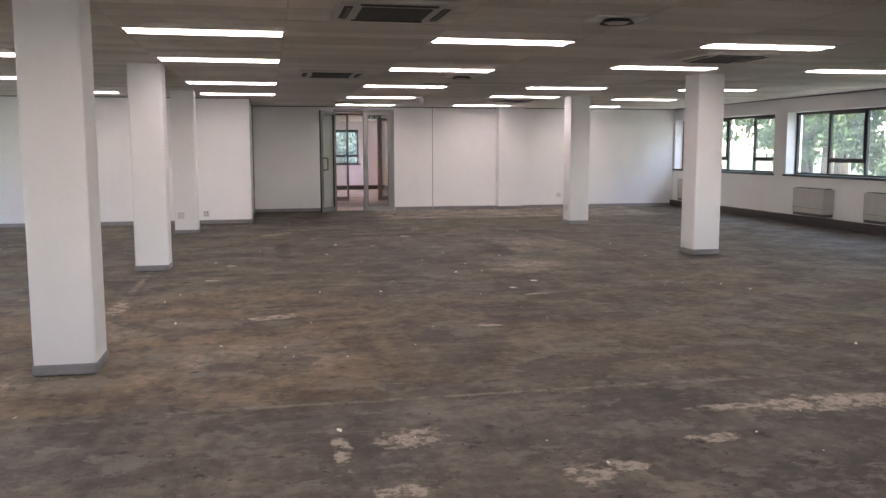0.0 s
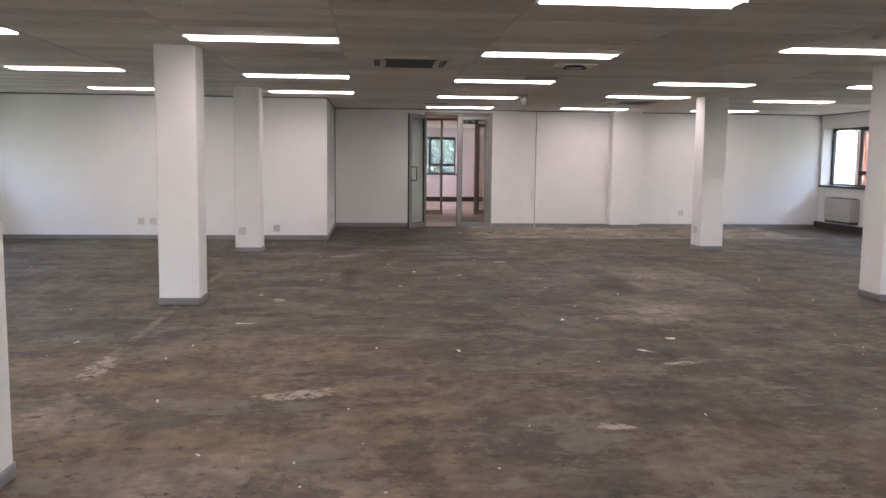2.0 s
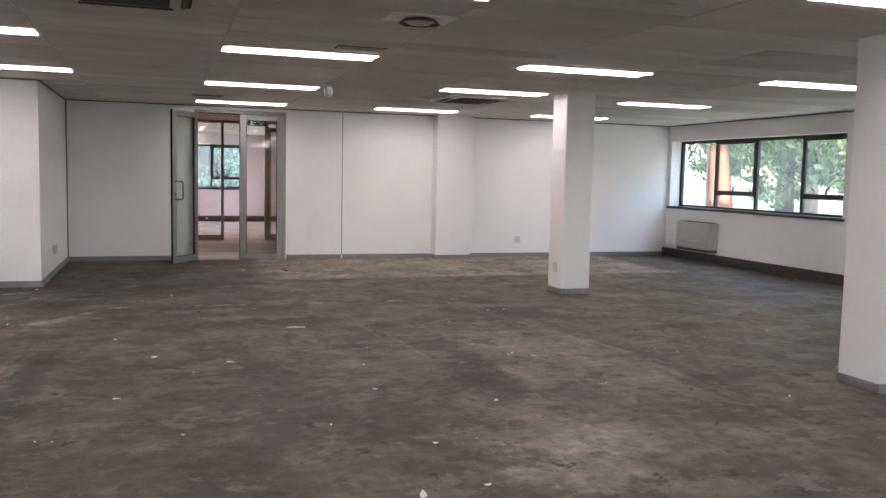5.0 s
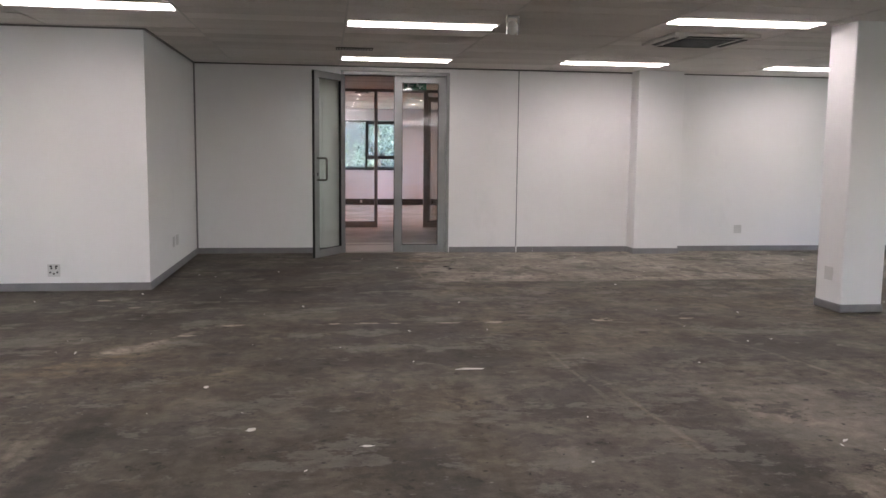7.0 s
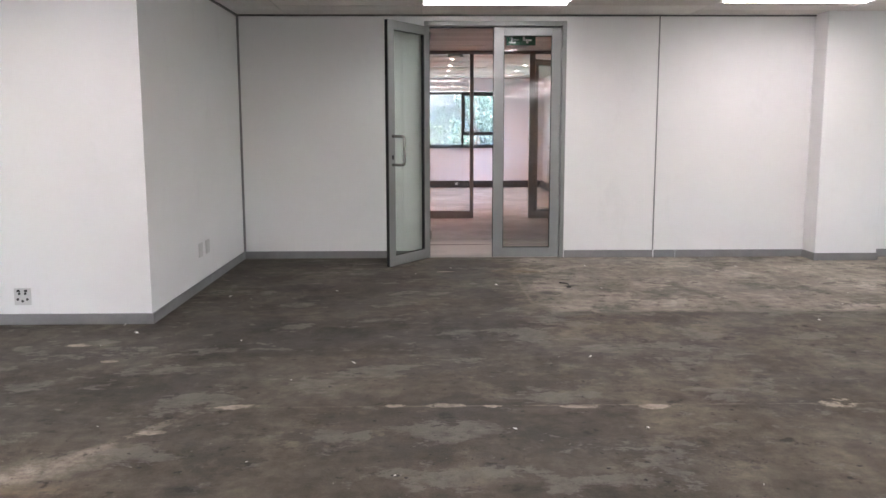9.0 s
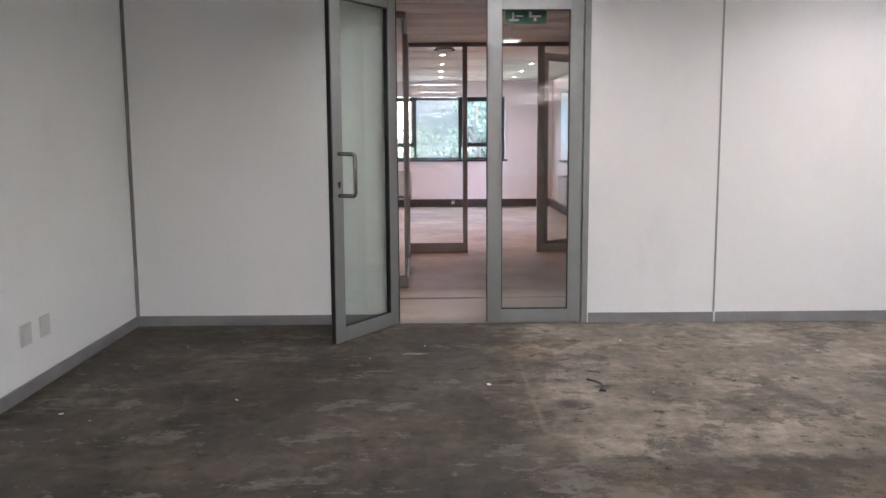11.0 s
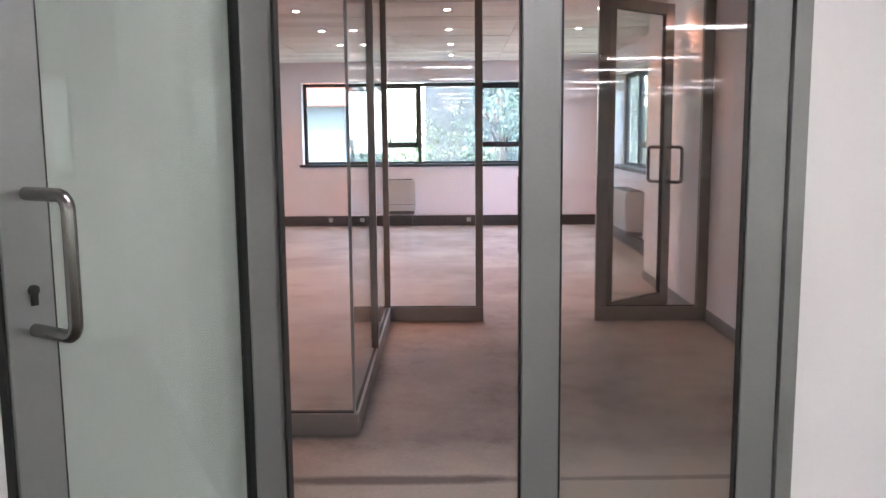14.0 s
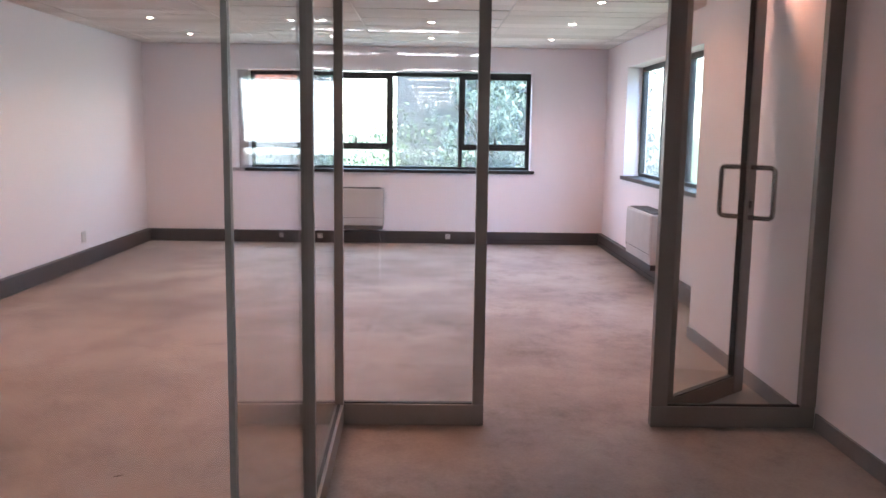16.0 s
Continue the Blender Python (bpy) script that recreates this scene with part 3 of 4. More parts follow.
# ---- windows ----
def window(m, width, panes, label, sill_in=0.26):
    """In the plane y = 0, seen from -y; x runs along it. Panes 2, 4 ... have a low transom."""
    e = thing("window_1", m, label, "window", kind="structure")
    f, d = 0.05, 0.06
    w = width / panes
    rows = [(0, width, 0, d, 0, f), (0, width, 0, d, HEAD - SILL - f, HEAD - SILL), (0, f, 0, d, f, HEAD - SILL - f), (width - f, width, 0, d, f, HEAD - SILL - f)]
    for k in range(1, panes):
        rows.append((k * w - f / 2, k * w + f / 2, 0.002, d, f, HEAD - SILL - f))
    boxes("frame", rows, M_BLACK, e, 0.003)
    for k in range(panes):
        a, b = k * w + f / 2, (k + 1) * w - f / 2
        if k % 2 == 1:
            boxes("transom", [(a, b, 0.004, d - 0.004, 0.26, 0.305)], M_BLACK, e, 0.003)
            boxes("sash", [(a, b, -0.012, 0.03, 0.305, 0.34), (a, b, -0.012, 0.03, HEAD - SILL - f - 0.035, HEAD - SILL - f), (a, a + 0.03, -0.012, 0.03, 0.34, HEAD - SILL - f - 0.035), (b - 0.03, b, -0.012, 0.03, 0.34, HEAD - SILL - f - 0.035)], M_BLACK, e, 0.003)
            boxes("catch", [((a + b) / 2 - 0.012, (a + b) / 2 + 0.012, -0.035, -0.012, 0.31, 0.42)], M_BLACK, e, 0.004)
        g = boxes("pane", [(a - 0.01, b + 0.01, 0.028, 0.034, f - 0.01, HEAD - SILL - f + 0.01)], M_GLASSW, e)
        g.visible_shadow = False
    boxes("sill", [(0.0, width, -sill_in, -0.001, -0.006, 0.016)], M_BLACK, e, 0.004)
    boxes("nosing", [(-0.05, width + 0.05, -sill_in - 0.03, -sill_in - 0.001, -0.025, 0.016)], M_BLACK, e, 0.004)
    return e


for a, b in WINS:
    window(pose(E + 0.21, b, SILL, 0, 0, -90), b - a, 4, "black metal window of four lights in a white reveal", 0.21)
for a, b in WINS_W:
    window(pose(W - 0.17, a, SILL, 0, 0, 90), b - a, 4, "black metal window of four lights", 0.17)
window(pose(-0.06, BN + 0.17, SILL - 0.01), 3.54, 4, "black metal window of four lights", 0.17)
window(pose(BE + 0.17, 30.22, SILL, 0, 0, -90), 3.47, 4, "black metal window of four lights", 0.17)


# ---- glazed doors and partitions ----
def door_leaf(name, m, w, h, mat, glass, label, handles, category="door"):
    """Hinge at the origin, the leaf along +x; handles: sides of y with a pull."""
    e = thing(name, m, label, category)
    st, bo, to, t = 0.10, 0.105, 0.085, 0.022
    boxes("stile", [(0.005, st, -t, t, 0.008, h)], mat, e, 0.004)
    boxes("stile", [(w - st, w, -t, t, 0.008, h)], mat, e, 0.004)
    boxes("rail", [(st, w - st, -t + 0.001, t - 0.001, 0.008, bo)], mat, e, 0.004)
    boxes("rail", [(st, w - st, -t + 0.001, t - 0.001, h - to, h)], mat, e, 0.004)
    boxes("gasket", [(st - 0.001, st + 0.006, -t + 0.006, t - 0.006, bo, h - to), (w - st - 0.006, w - st + 0.001, -t + 0.006, t - 0.006, bo, h - to), (st, w - st, -t + 0.006, t - 0.006, bo - 0.001, bo + 0.006), (st, w - st, -t + 0.006, t - 0.006, h - to - 0.006, h - to + 0.001)], M_RUBBER, e)
    boxes("edge_seal", [(w + 0.0005, w + 0.007, -0.014, 0.014, 0.01, h - 0.002)], M_RUBBER, e)
    g = boxes("pane", [(st, w - st, -0.003, 0.003, bo, h - to)], glass, e)
    g.visible_shadow = False
    hx = w - 0.055
    for s in (-1, 1):
        if s in handles:
            pts = [(hx, s * t, 0.985)]
            for k in range(7):
                a = radians(15 * k)
                pts.append((hx, s * (0.127 + 0.028 * math.sin(a)), 0.985 + 0.028 * (1 - math.cos(a))))
            for k in range(7):
                a = radians(15 * k)
                pts.append((hx, s * (0.127 + 0.028 * math.cos(a)), 1.255 - 0.028 * (1 - math.sin(a))))
            pts.append((hx, s * t, 1.255))
            tagged(tube("handle", pts, 0.0135, M_STEEL, e), "brushed steel pull handle")
        elif handles:
            bm = bmesh.new()
            for z in (0.985, 1.255):
                add_cyl(bm, pose(hx, s * (t + 0.006), z, 90), 0.012, 0.012, 12)
            finish("bolt_cap", bm, M_RUBBER, e)
    if handles:
        bm = bmesh.new()
        for s in (-1, 1):
            add_cyl(bm, pose(hx, s * (t + 0.003), 1.065, 90), 0.011, 0.008, 12)
            add_box(bm, hx - 0.006, hx + 0.006, s * t - 0.008, s * t + 0.008, 1.035, 1.064)
        finish("lock_cylinder", bm, M_DARK, e)
    return e


fr = thing("door_frame", pose(1.765, N - 0.012, 0), "grey aluminium frame of a double door", "door frame", kind="structure")
boxes("jamb", [(0, 0.045, 0, 0.144, 0, 2.388)], M_ALU, fr, 0.003)
boxes("jamb", [(1.387, 1.43, 0, 0.144, 0, 2.388)], M_ALU, fr, 0.003)
boxes("head", [(0.046, 1.386, 0, 0.144, 2.34, 2.388)], M_ALU, fr, 0.003)
boxes("stop", [(1.378, 1.386, 0.06, 0.12, 0, 2.339), (0.046, 0.054, 0.06, 0.12, 0, 2.339), (0.055, 1.377, 0.06, 0.12, 2.328, 2.339)], M_RUBBER, fr)
door_leaf("door_1", pose(1.802, 20.652, 0, 0, 0, -121.6), 0.738, 2.33, M_ALU, M_GLASSG, "grey aluminium glazed door leaf standing open with steel pull", (1,))
rl = door_leaf("door_2", pose(3.150, 20.668, 0, 0, 0, 180), 0.685, 2.33, M_ALU, M_GLASS, "grey aluminium glazed door leaf standing closed", ())
boxes("flush_bolt", [(0.686, 0.694, -0.010, 0.010, 0.20, 0.36), (0.686, 0.694, -0.010, 0.010, 1.05, 1.25)], M_DARK, rl)
boxes("hinge", [(-0.012, 0.004, 0.012, 0.034, 0.16, 0.28), (-0.012, 0.004, 0.012, 0.034, 2.02, 2.14)], M_ALU, rl, 0.004)

# exit sign hung behind the closed leaf
sg = thing("exit_sign", pose(2.60, 20.80, 2.165), "green emergency exit sign with white pictogram", "sign")
boxes("plate", [(0, 0.30, 0, 0.008, 0, 0.105)], M_GREEN, sg, 0.002)
boxes("pictogram", [(0.03, 0.10, -0.003, -0.0005, 0.02, 0.034), (0.05, 0.066, -0.003, -0.0005, 0.034, 0.08), (0.076, 0.13, -0.003, -0.0005, 0.05, 0.06), (0.17, 0.26, -0.003, -0.0005, 0.045, 0.06), (0.17, 0.19, -0.003, -0.0005, 0.061, 0.085), (0.205, 0.225, -0.003, -0.0005, 0.02, 0.044)], M_SIGNW, sg)
for x in (0.05, 0.24):
    boxes("bracket", [(x, x + 0.01, 0.002, 0.006, 0.105, H - 2.165)], M_ALU, sg)


def glazed_screen(m, width, label, posts, joints=()):
    """Frameless-looking screen along x in the plane y = 0; posts (x, half width), joints: bare glass butts."""
    e = thing("glass_partition", m, label, "glass partition", kind="structure")
    boxes("rail", [(0, width, -0.025, 0.025, 0.001, 0.105)], M_ALU2, e, 0.004)
    boxes("rail", [(0, width, -0.025, 0.025, 2.40, H - 0.001)], M_ALU2, e, 0.004)
    for x, h in posts:
        boxes("post", [(x - h, x + h, -0.026, 0.026, 0.106, 2.399)], M_ALU2, e, 0.004)
    edges = sorted([x for x, _ in posts] + list(joints))
    for a, b in zip(edges, edges[1:]):
        g = boxes("pane", [(a, b - 0.003, -0.005, 0.005, 0.10, 2.405)], M_GLASS, e)
        g.visible_shadow = False
    for x in joints:
        boxes("glass_joint", [(x - 0.006, x + 0.006, -0.007, 0.007, 0.106, 2.399)], M_ALU, e)
    boxes("gasket", [(0.02, width - 0.02, -0.012, 0.012, 0.105, 0.111)], M_RUBBER, e)
    return e


glazed_screen(pose(1.768, PART_Y, 0, 0, 0, -88.88), PART_Y - GLS_Y, "clear glass screen in slim bronze-grey rails", [(0.026, 0.02), (1.21, 0.016)], (PART_Y - GLS_Y - 0.006,))
glazed_screen(pose(BW, GLS_Y, 0), PART_X - BW + 0.02, "clear glass screen in slim bronze-grey rails", [(0.03, 0.02), (1.6, 0.018)], (PART_X - BW,))
glazed_screen(pose(1.748, PART_Y + 0.004, 0), 2.475 - 1.748, "clear glass side light of a partition", [(0.02, 0.022), (0.699, 0.0275)])
glazed_screen(pose(3.295, PART_Y, 0), LOB_E - 3.295 - 0.002, "clear glass side light of a partition", [(0.04, 0.04), (0.776, 0.04)])
tagged(boxes("door_head", [(2.476, 3.294, PART_Y - 0.025, PART_Y + 0.025, 2.40, H - 0.001)], M_ALU2, bevel=0.004), "bronze-grey head rail over an opening", "rail", kind="structure")
door_leaf("door_3", pose(3.35, PART_Y + 0.055, 0, 0, 0, 41.0), 0.80, 2.34, M_ALU2, M_GLASS, "bronze-grey glazed door leaf standing open into the room", (-1, 1))


# ---- luminaires ----
def luminaire(m):
    e = thing("ceiling_light", m, "recessed fluorescent ceiling light, switched on", "ceiling light", "office ceiling lights")
    boxes("diffuser", [(-0.645, 0.645, -0.125, 0.125, -0.006, 0.004)], M_LAMP, e, 0.003)
    # Unseen fins added to cut the light thrown towards the lamp's ends.
    boxes("unseen_light_fin", [(-0.6255 + 0.025 * k, -0.6245 + 0.025 * k, -0.119, 0.119, -0.0165, -0.0062) for k in range(51)], M_SIGNW, e)
    # Glowing side strips added to cover the fin edges.
    boxes("glow_strip_over_fins", [(-0.645, 0.645, -0.125, -0.121, -0.017, -0.0062), (-0.645, 0.645, 0.121, 0.125, -0.017, -0.0062)], M_LAMP, e)
    boxes("rim", [(-0.667, 0.667, -0.147, -0.126, -0.008, 0.004), (-0.667, 0.667, 0.126, 0.147, -0.008, 0.004), (-0.667, -0.646, -0.126, 0.126, -0.008, 0.004), (0.646, 0.667, -0.126, 0.126, -0.008, 0.004)], M_ACW, e)
    return e


lum = luminaire(pose(2.41, 8.30, H))
# Rows south of y 7 and column -5.05 are unseen, added for light.
for x, ys in ((-5.05, (2.3, 4.9, 10.3, 13.4)), (-2.94, (-0.5, 2.3, 4.9, 7.9, 10.3, 13.4, 16.3)), (-0.26, (-0.5, 2.3, 4.9, 8.15, 10.45, 13.8, 16.4)), (2.41, (-1.2, 2.6, 5.45, 11.17, 14.02, 16.95, 19.72)),
              (5.08, (-0.5, 2.3, 4.9, 8.2, 10.42, 13.95, 16.28, 19.58)), (7.76, (-0.5, 2.3, 4.9, 8.2, 10.40, 13.9, 16.75, 19.6))):
    for y in ys:
        copy_thing(lum, pose(x, y, H))


def downlight(m):
    e = thing("downlight", m, "small round warm downlight in the ceiling", "downlight", "back room downlights")
    bm = bmesh.new()
    add_cyl(bm, pose(0, 0, -0.002), 0.024, 0.006, 20)
    finish("lens", bm, M_SPOT, e)
    bm = bmesh.new()
    bmesh.ops.create_cone(bm, cap_ends=False, segments=24, radius1=0.052, radius2=0.036, depth=0.006, matrix=pose(0, 0, -0.003))
    finish("ring", bm, M_ACW, e)
    return e


spot_light = bpy.data.lights.new("downlight_lamp", "SPOT")
spot_light.energy, spot_light.color, spot_light.spot_size, spot_light.spot_blend, spot_light.shadow_soft_size = SPOT, (1.0, 0.43, 0.28), radians(130), 0.9, 0.025
dl = downlight(pose(0.88, 26.05, H))
lamp_ob = new("lamp", spot_light)
lamp_ob.parent = dl
lamp_ob.location = (0, 0, -0.03)
spots = [p for p in itertools.product((-0.46, 0.88, 2.21, 3.55), (26.05, 27.45, 28.85, 30.22)) if p != (0.88, 26.05)]
for x, y in spots + [(3.80, 25.05), (-0.46, 23.43), (0.88, 23.43), (-0.46, 24.77), (0.88, 24.77)]:
    copy_thing(dl, pose(x, y, H))


# ---- ceiling air units ----
def cassette(m):
    e = thing("air_cassette", m, "square ceiling air-conditioning cassette with dark slots", "air conditioner", "ceiling air cassettes")
    boxes("panel", [(-0.42, 0.42, -0.42, 0.42, -0.028, 0.004)], M_ACW, e, 0.012)
    for k in range(4):
        bm = bmesh.new()
        add_box(bm, -0.27, 0.27, -0.375, -0.315, -0.031, -0.026)
        bmesh.ops.rotate(bm, verts=bm.verts[:], cent=(0, 0, 0), matrix=Matrix.Rotation(radians(90 * k), 3, "Z"))
        finish("slot", bm, M_DARK, e)
        bm = bmesh.new()
        add_box(bm, -0.265, 0.265, -0.35, -0.325, -0.036, -0.030)
        bmesh.ops.rotate(bm, verts=bm.verts[:], cent=(0, 0, 0), matrix=Matrix.Rotation(radians(90 * k), 3, "Z"))
        finish("vane", bm, M_UNIT2, e)
    rows = [(-0.25, 0.25, -0.245 + 0.035 * k, -0.23 + 0.035 * k, -0.036, -0.027) for k in range(15)]
    boxes("grille", rows, M_UNIT2, e)
    return e


ac = cassette(pose(1.08, 11.95, H))
for x, y in ((1.15, 6.75), (5.15, 17.35), (5.15, 9.15)):
    copy_thing(ac, pose(x, y, H))


def diffuser(m):
    e = thing("air_diffuser", m, "square ceiling plate with a round air diffuser", "air diffuser", "ceiling diffusers")
    boxes("plate", [(-0.22, 0.22, -0.145, 0.145, -0.006, 0.004)], M_SIGNW, e, 0.002)
    bm = bmesh.new()
    bmesh.ops.create_cone(bm, cap_ends=False, segments=32, radius1=0.135, radius2=0.10, depth=0.03, matrix=pose(0, 0, -0.02))
    finish("ring", bm, M_UNIT2, e)
    bm = bmesh.new()
    add_cyl(bm, pose(0, 0, -0.03), 0.075, 0.014, 32, 0.10)
    finish("core", bm, M_ACW, e)
    return e


df = diffuser(pose(2.88, 12.08, H))
copy_thing(df, pose(2.92, 6.85, H))
copy_thing(df, pose(2.22, 25.1, H))


def vent(m):
    e = thing("ceiling_vent", m, "small slatted return-air vent in the ceiling", "vent", "ceiling vents")
    boxes("back", [(-0.20, 0.20, -0.10, 0.10, -0.004, 0.003)], M_DARK, e)
    boxes("slats", [(-0.19 + 0.03 * k, -0.175 + 0.03 * k, -0.095, 0.095, -0.012, -0.003) for k in range(13)], M_UNIT, e)
    return e


vt = vent(pose(1.88, 18.85, H))
copy_thing(vt, pose(2.82, 13.55, H))
copy_thing(vt, pose(-0.80, 26.92, H))

# dome lamp or sensor below the ceiling
dm = thing("dome_sensor", pose(3.09, 16.35, H), "small white dome on a grey ceiling bracket", "sensor")
boxes("bracket", [(-0.05, 0.05, -0.03, 0.03, -0.012, 0.0), (-0.05, -0.044, -0.02, 0.02, -0.15, -0.012), (0.044, 0.05, -0.02, 0.02, -0.15, -0.012)], M_ALU, dm, 0.002)
bm = bmesh.new()
bmesh.ops.create_uvsphere(bm, u_segments=24, v_segments=16, radius=0.043, matrix=pose(0, 0, -0.095) @ Matrix.Diagonal((1, 1, 1.35, 1)))
finish("dome", bm, M_SIGNW, dm, 0, True)


# ---- fan coil units under the windows ----
def fan_coil(m):
    """Back against y = 0, front at -y, centred on x."""
    e = thing("fan_coil_unit", m, "grey metal fan-coil heater with a top grille below the window", "heater", "fan-coil units")
    boxes("casing", [(-0.475, 0.475, -0.21, -0.002, 0.24, 0.70)], M_UNIT, e, 0.012)
    boxes("front_panel", [(-0.462, 0.462, -0.218, -0.209, 0.31, 0.685)], M_UNIT, e, 0.004)
    # Dark slab stands for the shaded recess below the casing.
    boxes("underside_shade", [(-0.46, 0.46, -0.20, -0.01, 0.19, 0.239)], M_UNIT2, e)
    boxes("grille", [(-0.43, 0.43, -0.185 + 0.022 * k, -0.173 + 0.022 * k, 0.700, 0.708) for k in range(8)], M_UNIT2, e)
    boxes("grille_bed", [(-0.44, 0.44, -0.19, -0.015, 0.698, 0.7025)], M_DARK, e)
    boxes("control_flap", [(0.30, 0.43, -0.17, -0.03, 0.703, 0.714)], M_UNIT2, e, 0.003)
    boxes("seam", [(-0.462, 0.462, -0.2195, -0.2175, 0.335, 0.340)], M_UNIT2, e)
    return e


fc = fan_coil(pose(E, 19.50, 0, 0, 0, -90))
copy_thing(fc, pose(W, 16.55, 0, 0, 0, 90))
for y in (14.75, 12.75, 9.9, 5.4):
    copy_thing(fc, pose(E, y, 0, 0, 0, -90))
copy_thing(fc, pose(1.165, BN, 0))
copy_thing(fc, pose(BE, 28.6, 0, 0, 0, -90))


# ---- sockets ----
def socket(m, pins=True):
    """On the wall plane y = 0, facing -y."""
    e = thing("wall_socket", m, "pale grey plastic power socket plate", "socket", "wall sockets")
    boxes("plate", [(-0.056, 0.056, -0.009, -0.0005, -0.058, 0.058)], M_PLATE, e, 0.003)
    if pins:
        bm = bmesh.new()
        for x, z in ((-0.02, 0.022), (0.02, 0.022), (-0.032, -0.018), (0.032, -0.018), (0.0, -0.03)):
            add_cyl(bm, pose(x, -0.0095, z, 90), 0.009, 0.004, 10)
        finish("pin_hole", bm, M_DARK, e)
        boxes("rocker", [(-0.035, -0.015, -0.013, -0.009, 0.034, 0.048), (0.015, 0.035, -0.013, -0.009, 0.034, 0.048)], M_DARK, e)
    else:
        boxes("cover", [(-0.04, 0.04, -0.012, -0.009, -0.042, 0.042)], M_PLATE, e, 0.002)
    return e


so = socket(pose(-0.97, BLK_Y, 0.195))
blank = socket(pose(-3.26, BLK_Y, 0.31), False)
for m in (pose(-3.06, BLK_Y, 0.31), pose(7.33, N, 0.31), pose(BLK_X, 18.98, 0.33, 0, 0, 90), pose(BLK_X, 19.2, 0.33, 0, 0, 90), pose(-1.25, 15.68, 0.32), pose(5.93, 16.21, 0.32, 0, 0, -90),
          pose(LOB_E, 23.75, 0.32, 0, 0, -90), pose(BW, 29.3, 0.29, 0, 0, 90), pose(BW, 26.6, 1.2, 0, 0, 90)):
    copy_thing(blank, m)
for x in (0.35, 2.45):
    copy_thing(so, pose(x, BN - 0.06, 0.095) @ Matrix.Diagonal((0.55, 1, 0.55, 1)))


# ---- outdoors ----
M_GRASS = plain("lawn_and_paving", (0.11, 0.13, 0.06), 0.9, 0, 0.35, 0.4, 0.3, 6)
M_PAVE = plain("pale_paving", (0.25, 0.24, 0.22), 0.8, 0, 0.1)
M_BARK = plain("bark", (0.10, 0.075, 0.055), 0.9, 0, 0.3, 12, 0.5)
M_LEAF = leaf_mat("broad_leaf", (0.045, 0.085, 0.024), (0.13, 0.18, 0.06))
M_LEAF2 = leaf_mat("conifer_leaf", (0.05, 0.085, 0.06), (0.115, 0.155, 0.11))
M_LEAF3 = leaf_mat("hedge_leaf", (0.06, 0.10, 0.035), (0.15, 0.19, 0.085))
M_RENDERED = plain("cream_render", (0.26, 0.25, 0.24), 0.8, 0, 0.06)
M_ROOF = plain("red_roof_tile", (0.34, 0.11, 0.07), 0.8, 0, 0.2, 8)
M_ORANGE = plain("orange_cloth", (0.60, 0.22, 0.12), 0.8, 0, 0.12)
tagged(boxes("ground", [(-400, 400, -400, 400, -0.9, -0.6)], M_GRASS), "lawn and garden ground round the building", "ground", kind="structure")
tagged(boxes("pavement", [(-8, 12, BN + T + 0.3, BN + 2.4, -0.6, -0.55), (E + 0.6, E + 2.6, -5, 30, -0.6, -0.55)], M_PAVE), "pale paved strip along the building", "pavement", kind="structure")


def foliage(bm, rnd, centre, r, n, size):
    for _ in range(n):
        d = Vector((rnd.gauss(0, 1), rnd.gauss(0, 1), rnd.gauss(0, 1))).normalized() * rnd.uniform(0.45, 1.0)
        c = Vector(centre) + Vector((d.x * r[0], d.y * r[1], d.z * r[2]))
        q = Euler((rnd.uniform(0, 6.3), rnd.uniform(0, 6.3), rnd.uniform(0, 6.3))).to_matrix()
        s = size * rnd.uniform(0.6, 1.4)
        v = [bm.verts.new(c + q @ Vector(p)) for p in ((-s, 0, 0), (0, -s * 0.45, s * 0.12), (s, 0, 0), (0, s * 0.45, s * 0.12))]
        bm.faces.new(v)


def tree(x, y, h, spread, seed, mat, label, cone=False):
    rnd = random.Random(seed)
    e = thing("tree", pose(x, y, -0.6), label, "tree", "garden trees")
    bm = bmesh.new()
    add_cyl(bm, pose(0, 0, h * 0.4), 0.035 * h, h * 0.8, 10, 0.012 * h)
    for k in range(7):
        a, z = rnd.uniform(0, 6.28), h * rnd.uniform(0.3, 0.65)
        m = pose(0, 0, z) @ Matrix.Rotation(a, 4, "Z") @ Matrix.Rotation(radians(55), 4, "Y") @ pose(0, 0, spread * 0.35)
        add_cyl(bm, m, 0.012 * h, spread * 0.7, 6, 0.004 * h)
    finish("trunk", bm, M_BARK, e)
    bm = bmesh.new()
    if cone:
        for k in range(60):
            f = k / 59
            a = rnd.uniform(0, 6.28)
            rr = spread * (1 - f) ** 0.7 * rnd.uniform(0.5, 1.0)
            foliage(bm, rnd, (rr * math.cos(a), rr * math.sin(a), 0.3 + h * f), (0.32, 0.32, 0.5), 120, 0.06)
    else:
        for k in range(34):
            a, q = rnd.uniform(0, 6.28), rnd.uniform(0, 1) ** 0.5
            z = h * rnd.uniform(0.22, 1.0)
            foliage(bm, rnd, (spread * q * math.cos(a), spread * q * math.sin(a), z), (1.0, 1.0, 0.7), 300, 0.13)
    finish("crown", bm, mat, e)
    return e


